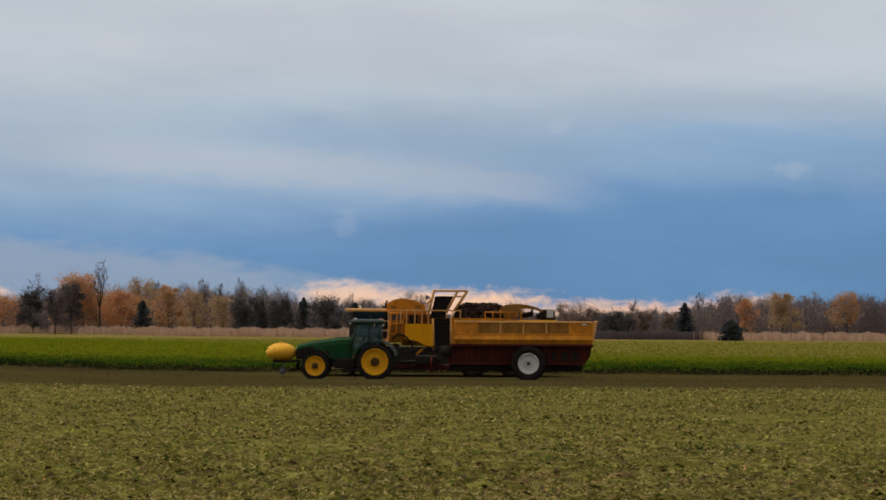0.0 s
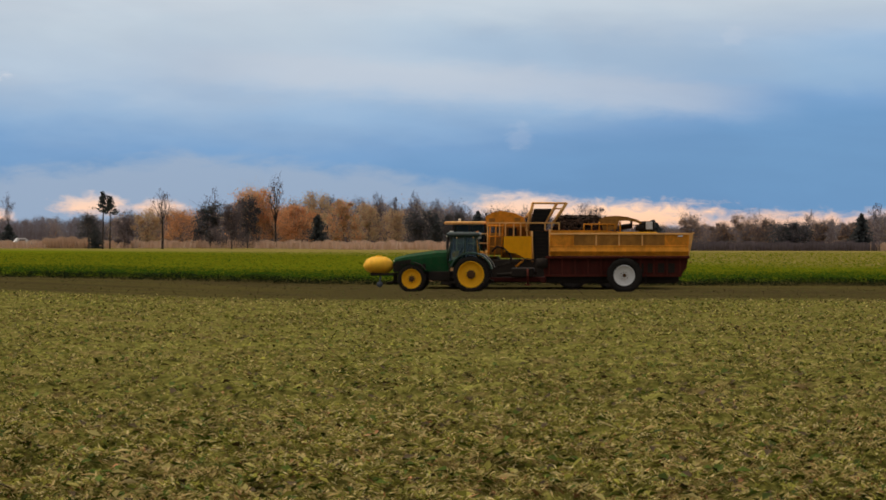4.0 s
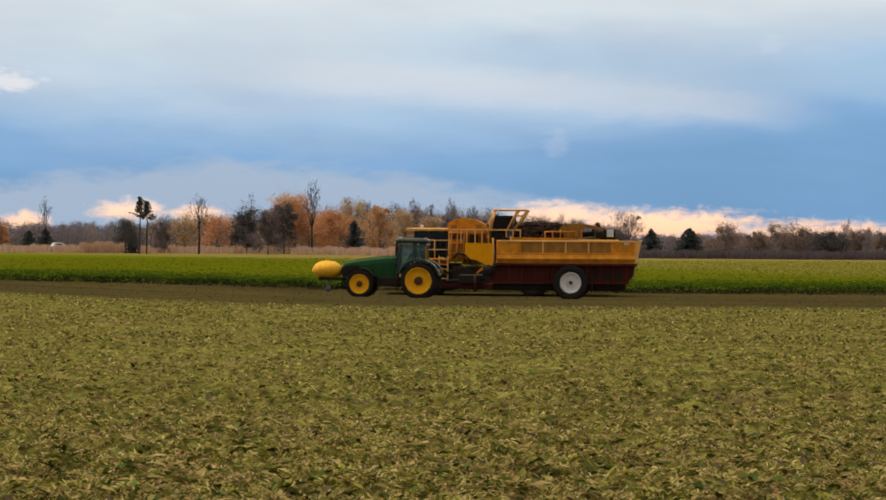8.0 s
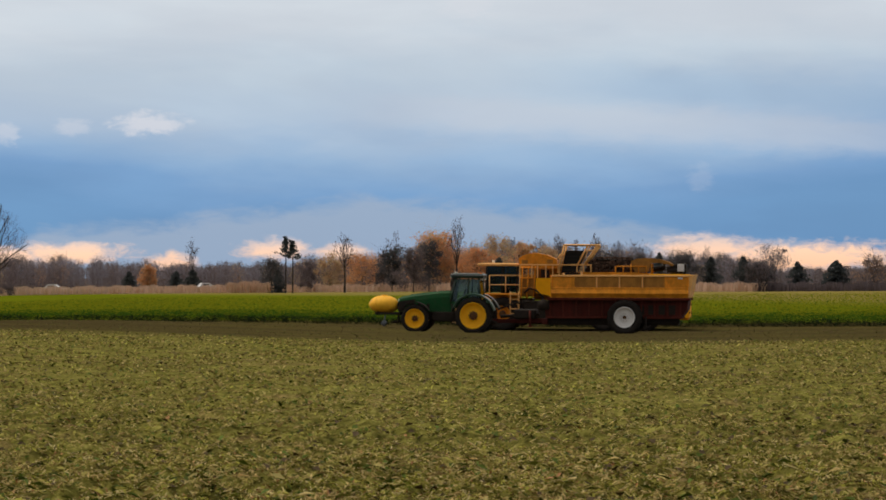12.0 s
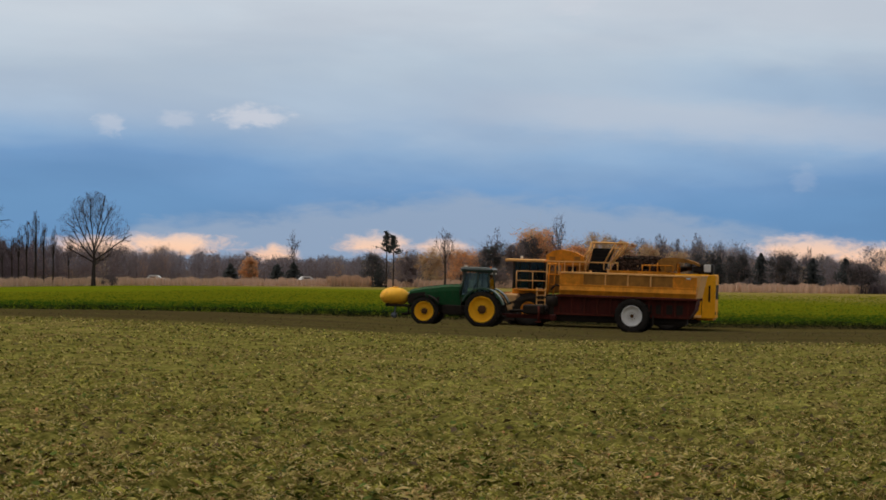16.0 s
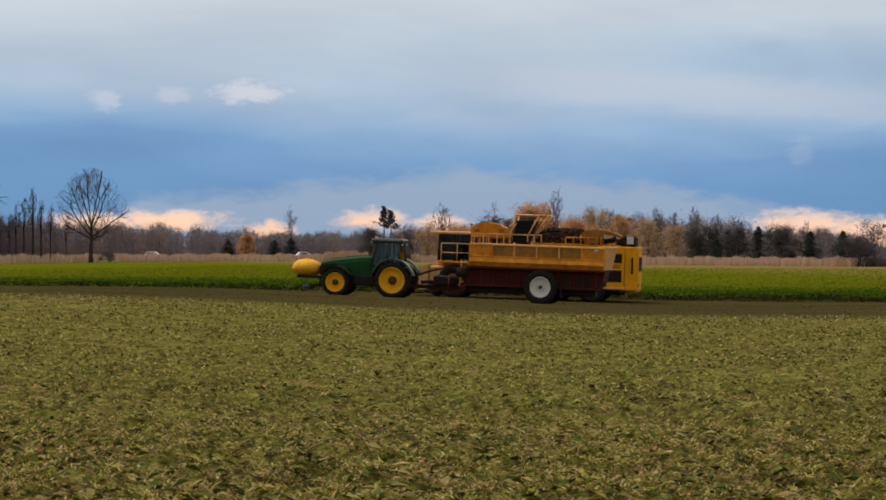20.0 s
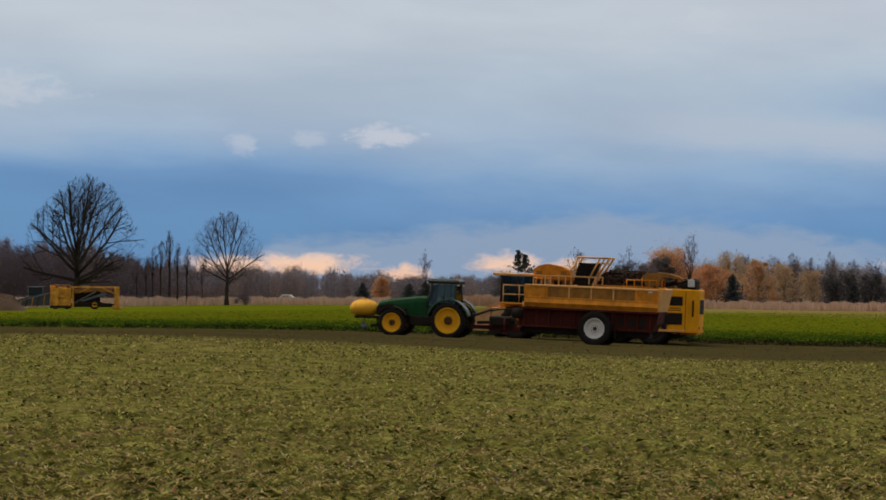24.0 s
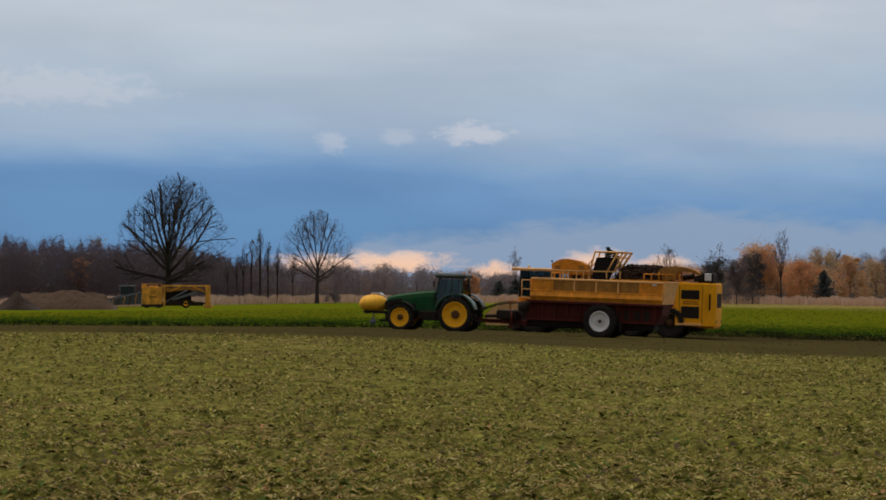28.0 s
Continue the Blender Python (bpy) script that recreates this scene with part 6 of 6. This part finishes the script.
# bearing, height of the wood's top there, and its distance
WOOD_AZ = (-19, -15, -12.8, -12.1, -10, -9, -7.2, -6, -4.2, -3.4, -0.5, 0.2, 3.5, 4.2, 6.0, 6.6, 9.4, 12.4, 13.0, 19)
WOOD_H = (15.4, 15.0, 13.8, 10.8, 9.6, 8.6, 8.0, 6.8, 6.9, 7.8, 9.0, 10.4, 10.4, 8.4, 7.2, 4.2, 4.4, 5.6, 9.2, 9.6)
WOOD_R = (620, 620, 622, 630, 650, 670, 680, 660, 650, 605, 598, 592, 592, 598, 595, 565, 560, 560, 572, 575)
# bearing up to which the shares of the kinds hold: dark, brown, grey, rust, olive, needle
WOOD_KINDS = ((-12.6, (9, 2, 0, 0.4, 0.1, 0.1)), (-9.8, (5, 4, 2, 0.7, 0, 0.2)), (-4.2, (1, 4, 5, 0.5, 0.2, 0.5)), (-0.5, (2, 4, 1, 2, 0.6, 0.3)), (3.7, (1, 4, 2, 2, 2, 0.3)),
              (6.3, (2, 4, 3, 0.5, 0.6, 1.2)), (9.4, (1, 4, 5, 1, 0.2, 0.2)), (12.6, (2, 4, 4, 1, 0.4, 0.2)), (99, (3, 4, 2, 0.8, 0.8, 0.4)))


def make_woods():
    """Far woodland: stems with fans of thin twigs, one tree behind the other, over underwood."""
    wd = Wood()
    mats = [TWIG_DARK, TWIG, TWIG_HAZE, LEAF_RUST, LEAF_OLIVE, NEEDLE, TWIG_LEFT]

    def top_at(az):
        wave = 0.07 * math.sin(az * 7.1 + 1) + 0.06 * math.sin(az * 16.3) + 0.05 * math.sin(az * 31.7 + 2)
        return float(np.interp(az, WOOD_AZ, WOOD_H)) * (1 + wave)

    def kind_at(az, last=6):
        kind = RND.choices(range(last), next(k for a, k in WOOD_KINDS if az + RND.gauss(0, 0.35) < a)[:last])[0]
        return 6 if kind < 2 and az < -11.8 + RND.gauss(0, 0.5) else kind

    for _ in range(2600):
        az = RND.uniform(-19, 19)
        base = far(az, float(np.interp(az, WOOD_AZ, WOOD_R)) + RND.uniform(-25, 40))
        hh = top_at(az) * RND.uniform(0.7, 1.05)
        kind = kind_at(az)
        w = hh * RND.uniform(0.22, 0.34)
        wd.limb(base, base + Vector((RND.uniform(-0.4, 0.4), 0, hh * 0.85)), 0.08, 0.02, 0)
        for _ in range(150):
            z = RND.uniform(0.15, 0.95)
            k = math.sqrt(max(0.05, 1 - (2 * z - 1.0) ** 2))
            p = base + Vector((RND.gauss(0, 0.42) * w * k, RND.gauss(0, 0.4) * w * k, hh * z * 0.9))
            a = RND.uniform(0, 2 * math.pi)
            e = p + Vector((math.cos(a) * w * 0.3, math.sin(a) * w * 0.3, RND.uniform(0.7, 1.6))) * RND.uniform(0.5, 1.0)
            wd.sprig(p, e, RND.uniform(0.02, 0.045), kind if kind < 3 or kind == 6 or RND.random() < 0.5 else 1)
        if 2 < kind < 6:
            for _ in range(60):
                z = RND.uniform(0.2, 0.95)
                wd.leaf(base + Vector((RND.gauss(0, 0.5) * w, RND.gauss(0, 0.5) * w, hh * z)), RND.uniform(0.1, 0.2), kind)
    tagged(new("woodland", wd.mesh("woodland", mats)), "bare brown and grey autumn woodland behind the field", "woodland", kind="stuff")
    # underwood and inner twigs, close at the foot and thinning upwards; the tone drifts slowly along the wood
    g = np.random.default_rng(41)
    k = 300000
    az = np.concatenate([g.uniform(-19, -11.5, 90000), g.uniform(-19, 19, k - 90000)])
    a, r = np.radians(az), np.interp(az, WOOD_AZ, WOOD_R) + g.uniform(-30, 60, k)
    wave = 0.07 * np.sin(az * 7.1 + 1) + 0.06 * np.sin(az * 16.3) + 0.05 * np.sin(az * 31.7 + 2)
    tall = np.interp(az, WOOD_AZ, WOOD_H) * (1 + wave) * np.where(az < -12.4, 0.84, 0.8)
    z = g.uniform(0, 1, k) ** 1.15 * tall * (1 - 0.22 * g.uniform(0, 1, k) ** 2)
    p = np.stack([r * np.sin(a), r * np.cos(a), z], 1)
    u = g.normal(0, 1, (k, 3))
    u /= np.linalg.norm(u, axis=1)[:, None]
    v = np.cross(u, g.normal(0, 1, (k, 3)))
    v /= np.linalg.norm(v, axis=1)[:, None]
    size = g.uniform(0.12, 0.27, k)[:, None]
    verts = np.stack([p - u * size, p + v * size * 0.6, p + u * size, p - v * size * 0.6], 1).reshape(-1, 3)
    faces = (np.arange(k)[:, None] * 4 + np.arange(4)).tolist()
    columns = np.array([kind_at(-20 + i / 3, 3) for i in range(130)])
    index = columns[np.clip((az + 20) * 3 + g.normal(0, 1.1, k), 0, 129).astype(int)].astype(np.int32)
    stuff("woodland_underwood", verts.tolist(), faces, mats, "dense grey-brown underwood and twigs inside the bare woodland", "underwood", index=index)


make_woods()


# ---- dry growth along the far edge of the field ----
def blades(name, runs, mat, label, category, seed):
    g = np.random.default_rng(seed)
    vs, fs, k0 = [], [], 0
    for a0, a1, r0, r1, h, per in runs:
        k = int((a1 - a0) * per)
        deg = g.uniform(a0, a1, k)
        a, r = np.radians(deg), edge(deg) + g.uniform(r0, r1, k)
        p = np.stack([r * np.sin(a), r * np.cos(a), np.zeros(k)], 1)
        t = g.uniform(0, np.pi, k)
        side = np.stack([np.cos(t), np.sin(t), 0 * t], 1) * g.uniform(0.05, 0.14, k)[:, None]
        wave = 1 + 0.10 * np.sin(np.degrees(a) * 9.0) + 0.07 * np.sin(np.degrees(a) * 23.0)
        top = p + np.stack([g.normal(0, 0.2, k), g.normal(0, 0.2, k), h * wave * g.uniform(0.72, 1.05, k)], 1)
        vs.append(np.stack([p - side, p + side, top + side * 0.4, top - side * 0.4], 1).reshape(-1, 3))
        i = k0 + np.arange(k) * 4
        fs.append(np.stack([i, i + 1, i + 2, i + 3], 1))
        k0 += 4 * k
    stuff(name, np.concatenate(vs).tolist(), np.concatenate(fs).tolist(), mat, label, category)


blades("dry_reeds", [(-18.8, 6.4, 0, 18, 1.45, 700), (12.5, 18.8, 0, 18, 1.3, 600), (6.3, 12.6, 40, 50, 1.2, 300)], [REED], "band of dry tan reeds along the field edge", "reeds", 31)
blades("dark_hedge_bottom", [(6.2, 12.7, 0, 12, 1.4, 900), (-18.8, -8.6, 30, 60, 1.6, 300)], [TWIG_DARK], "dark brushy hedge bottom at the meadow edge", "hedge", 33)
blades("standing_maize", [(-5.2, -4.2, -2, 10, 2.0, 1600)], [MAIZE], "block of dry tan maize left standing", "maize", 35)


# ---- machines and heaps at the far edge ----
def make_loader():
    """A beet cleaner-loader: x runs along it, its near side looks towards -y."""
    p = far(-13.68, 374)
    t = thing("beet_loader", "parked yellow beet cleaner loader with a grey pick-up table", "loader", pose(p.x, p.y, p.z, 0, 0, 13.68))
    part("pickup_table", Shape().prism([(-7.3, 0.35), (-2.0, 0.5), (-2.0, 2.2), (-2.6, 2.3), (-6.4, 1.3), (-7.4, 0.7)], -1.5, 1.5), TABLE, t, "sloping grey pick-up table")
    part("pickup_edge", Shape().box(-7.6, -6.6, -1.7, 1.7, 0.15, 0.5, 0.05).box(-7.0, -6.6, -1.75, -1.5, 0.2, 1.2, 0.03), LOADER_YELLOW, t)
    part("cab", Shape().box(-4.9, -3.0, -0.8, 0.8, 1.9, 2.95, 0.08), DARK_GLASS, t, "dark glazed cab")
    for x in (-4.95, -2.95):
        for y in (-0.85, 0.85):
            part("cab_post", Shape().bar((x, y, 1.9), (x, y, 3.0), 0.1), GREY, t)
    part("cab_roof", Shape().box(-5.2, -2.7, -1.0, 1.0, 3.0, 3.15, 0.05), GREY, t, "pale grey cab roof")
    for i in range(6):
        x = -6.9 + 0.8 * i
        part("table_rib", Shape().bar((x, -1.55, 0.3), (x + 0.25, -1.55, 1.0 + 0.2 * i), 0.08), LOADER_YELLOW if i % 2 else DARK, t)
    part("table_beam", Shape().bar((-7.3, -1.56, 0.75), (-2.0, -1.56, 2.2), 0.09), GREY, t)
    part("engine_box", Shape().box(-1.95, 0.95, -1.45, 1.45, 0.3, 2.95, 0.08), LOADER_YELLOW, t, "yellow engine box")
    for i in range(3):
        part("door_panel", Shape().box(-1.8 + 0.92 * i, -0.98 + 0.92 * i, -1.47, -1.45, 0.6, 2.7, 0.01), LOADER_YELLOW, t)
    part("lettering", Shape().box(-0.9, 0.2, -1.485, -1.47, 1.55, 1.62, 0.003).box(-0.9, 0.0, -1.485, -1.47, 1.42, 1.48, 0.003), DARK, t, "dark worn lettering")
    for x0, x1, z0, z1 in ((-2.0, -1.2, 2.95, 3.25), (-0.9, 0.4, 2.95, 3.12)):
        part("engine_top", Shape().box(x0, x1, -0.8, 0.8, z0, z1, 0.05), LOADER_YELLOW, t)
    for y in (-1.3, 1.3):
        part("beam", Shape().box(0.95, 7.6, y - 0.09, y + 0.09, 2.95, 3.2, 0.02), LOADER_YELLOW, t, "yellow top beam")
        part("lower_beam", Shape().box(0.95, 7.3, y - 0.09, y + 0.09, 0.55, 0.75, 0.02), DARK, t)
        for x in (1.2, 7.35):
            part("post", Shape().box(x - 0.14, x + 0.14, y - 0.1, y + 0.1, 0.2, 3.0, 0.02), LOADER_YELLOW, t)
    part("end_frame", Shape().box(6.9, 7.6, -1.45, -1.2, 0.15, 3.1, 0.04).box(6.7, 8.0, -1.4, 1.4, 0.0, 0.35, 0.05), LOADER_YELLOW, t, "yellow end frame on its foot")
    part("brace", Shape().bar((5.2, -1.35, 3.0), (6.9, -1.35, 2.2), 0.12), LOADER_YELLOW, t)
    part("brace", Shape().bar((3.4, -1.35, 2.95), (2.0, -1.35, 2.3), 0.12), LOADER_YELLOW, t)
    part("conveyor", Shape().prism([(1.2, 0.9), (1.6, 0.75), (5.9, 2.1), (5.6, 2.35)], -1.0, 1.0), GREY, t, "sloping grey conveyor")
    part("cleaning_rollers", Shape().box(1.0, 6.6, -1.1, 1.1, 0.3, 0.85, 0.1).box(1.1, 5.0, 0.9, 1.1, 0.85, 2.7, 0.05), DARK, t)
    for x in (-1.2, 0.4, 4.2):
        for sy in (-1, 1):
            make_wheel(t, x, sy * 1.2, 0.62, 0.5, 0.35, YELLOW_RIM, 16, sy, 0.1)
    part("conveyor_cover", Shape().prism([(1.4, 2.2), (4.6, 2.55), (6.6, 2.3), (6.6, 2.75), (4.6, 2.85), (1.4, 2.8)], -1.2, 0.4), MESH_PANEL, t, "rust-brown conveyor cover")
    part("spoil", Shape().prism([(1.3, 0.3), (6.4, 0.3), (6.0, 0.75), (4.6, 1.15), (3.2, 0.95), (2.0, 1.2)], -1.25, 0.9), BEET, t, "soil caught under the frame")
    part("hydraulic_ram", Shape().rod((1.6, -1.42, 1.0), (4.4, -1.42, 2.5), 0.09), GREY, t)
    part("mud_guard", Shape().box(-2.0, 1.0, -1.5, -1.4, 0.15, 0.5, 0.02), DARK, t)
    part("top_rail", Shape().path([(-1.9, -1.3, 2.95), (-1.9, -1.3, 3.35), (0.8, -1.3, 3.35), (0.8, -1.3, 2.95)], 0.05), LOADER_YELLOW, t)
    part("lamp_bar", Shape().box(2.2, 3.4, -1.2, -0.9, 3.2, 3.35, 0.03), GREY, t)


def make_heap(name, az, dist, length, width, h, label, category, mat, seed, peak=0.5, turn=0.0, slope=(0.16, 0.12)):
    """A long loose heap with a ragged top."""
    p = far(az, dist)
    nx, ny = 60, 16
    verts, faces = [], []
    for i in range(nx + 1):
        for j in range(ny + 1):
            u, v = i / nx, 2 * j / ny - 1
            ends = min(1.0, u / slope[0], (1 - u) / slope[1]) if 0 < u < 1 else 0.0
            z = h * ends * (1 - abs(v)) ** 0.8 * (1.0 + 0.22 * math.exp(-((u - peak) / 0.1) ** 2))
            z += 0.3 * noise.noise(Vector((u * length * 0.7, v * width * 0.7, seed))) * ends * (1 - abs(v)) + 0.12 * noise.noise(Vector((u * length * 2.5, v * width * 2, seed))) * ends
            verts.append(((u - 0.5) * length, v * width / 2, max(z, 0) - 0.03))
    for i in range(nx):
        for j in range(ny):
            a = i * (ny + 1) + j
            faces.append((a, a + ny + 1, a + ny + 2, a + 1))
    me = bpy.data.meshes.new(name)
    me.from_pydata(verts, [], faces)
    me.materials.append(mat)
    ob = tagged(new(name, me), label, category)
    ob.matrix_basis = pose(p.x, p.y, p.z, 0, 0, -az + turn)


def make_car(az, dist, turn, length=4.4, tall=1.5):
    p = far(az, dist)
    c = thing("car", "white car parked beyond the dry reeds", "car", pose(p.x, p.y, p.z + 0.3, 0, 0, -az + turn), group="parked cars")
    L, w = length / 2, 0.88
    rings = []
    for x, z0, z1, k in ((-L, 0.35, 0.85, 0.85), (-L * 0.9, 0.25, 0.98, 1), (-L * 0.2, 0.22, 1.0, 1), (L * 0.45, 0.22, 0.95, 1), (L * 0.92, 0.25, 0.78, 0.97), (L, 0.35, 0.62, 0.85)):
        rings.append([(x, -w * k, z0), (x, w * k, z0), (x, w * k, z1 - 0.08), (x, w * k * 0.9, z1), (x, -w * k * 0.9, z1), (x, -w * k, z1 - 0.08)])
    part("body", Shape().loft(rings, smooth_faces=False), WHITE, c)
    top = tall + 0.05
    cab = Shape().loft([[(-L * 0.88, -0.8, 0.93), (-L * 0.88, 0.8, 0.93), (L * 0.48, 0.8, 0.93), (L * 0.48, -0.8, 0.93)], [(-L * 0.62, -0.66, top), (-L * 0.62, 0.66, top), (L * 0.08, 0.66, top), (L * 0.08, -0.66, top)]], smooth_faces=False)
    part("cabin", cab, WHITE, c)
    for sy in (-1, 1):
        part("side_window", Shape().box(-L * 0.55, L * 0.0, sy * 0.74, sy * 0.80, 1.12, 1.34, 0.01), DARK_GLASS, c, "dark car window")
    part("roof", Shape().box(-L * 0.63, L * 0.09, -0.68, 0.68, top - 0.03, top + 0.05, 0.02), WHITE, c)
    for x in (-L * 0.6, L * 0.62):
        for sy in (-1, 1):
            make_wheel(c, x, sy * 0.78, 0.31, 0.2, 0.2, GREY, 4, sy, 0.05)


make_loader()
make_heap("beet_clamp", -15.75, 346, 15.5, 6.5, 2.15, "long brown heap of lifted sugar beet", "beet heap", CLAMP, 2.0, 0.6)
make_heap("soil_mound", -16.62, 334, 6.4, 5.0, 2.0, "dark brown cone of loose soil beside the beet heap", "soil mound", SOIL_HEAP, 5.0, 0.5, slope=(0.48, 0.48))
for a, d, tn in ((-5.62, 521, 20), (-8.87, 509, -15)):
    make_car(a, d, tn)


# ---- what moves ----
def ride(s, n, back, front, lift=0.0):
    """The pose of a machine that stands at s on the line n, tilted by the ground under two of its places."""
    a, b = field(s + back, n), field(s + front, n)
    z = a.z + (b.z - a.z) * (0 - back) / (front - back)
    p = field(s, n)
    return pose(p.x, p.y, z + lift, 0, -math.degrees(math.atan2(b.z - a.z, front - back)), 180 - TURN)


# seconds and the tractor's rear axle along its line
TRACTOR_RUN = [(0, 7.13), (1, 8.16), (2, 9.18), (3, 10.22), (4, 11.33), (5.5, 13.05), (7, 14.88), (8, 16.12), (9.5, 17.97), (11, 19.80), (12.5, 21.68), (13.5, 22.93),
               (15, 24.85), (16, 26.06), (17, 27.29), (18, 28.48), (19, 29.75), (20, 30.91), (21.5, 32.55), (23, 34.21), (24, 35.32), (25, 36.49), (26, 37.68), (27, 38.88), (28, 40.05)]
HARVESTER_RUN = [(t, -2.18 + 1.104 * t) for t in range(0, 29)]
LANE, WAGON_LANE, FAR_LANE, GAP = 142.95, 143.4, 157.0, 8.25


def along(run, t):
    return float(np.interp(t, [a for a, _ in run], [b for _, b in run]))


def motions():
    times = [0.5 * i for i in range(57)]
    walk(tractor, [(t, ride(s - 0.05, LANE, 0, 3.20)) for t, s in TRACTOR_RUN])
    walk(wagon, [(t, ride(s - GAP, WAGON_LANE, 0, 7.2, LIFT)) for t, s in TRACTOR_RUN])
    walk(harvester, [(t, ride(s, FAR_LANE, 3.0, 10.2)) for t, s in HARVESTER_RUN])
    for run, wheels in ((TRACTOR_RUN, tractor_wheels + wagon_wheels), (HARVESTER_RUN, harvester_wheels)):
        for w in wheels:
            x, y, r = w.location
            walk(w, [(t, pose(x, y, r, 0, math.degrees((along(run, t) - run[0][1]) / r), 0)) for t in times])


motions()
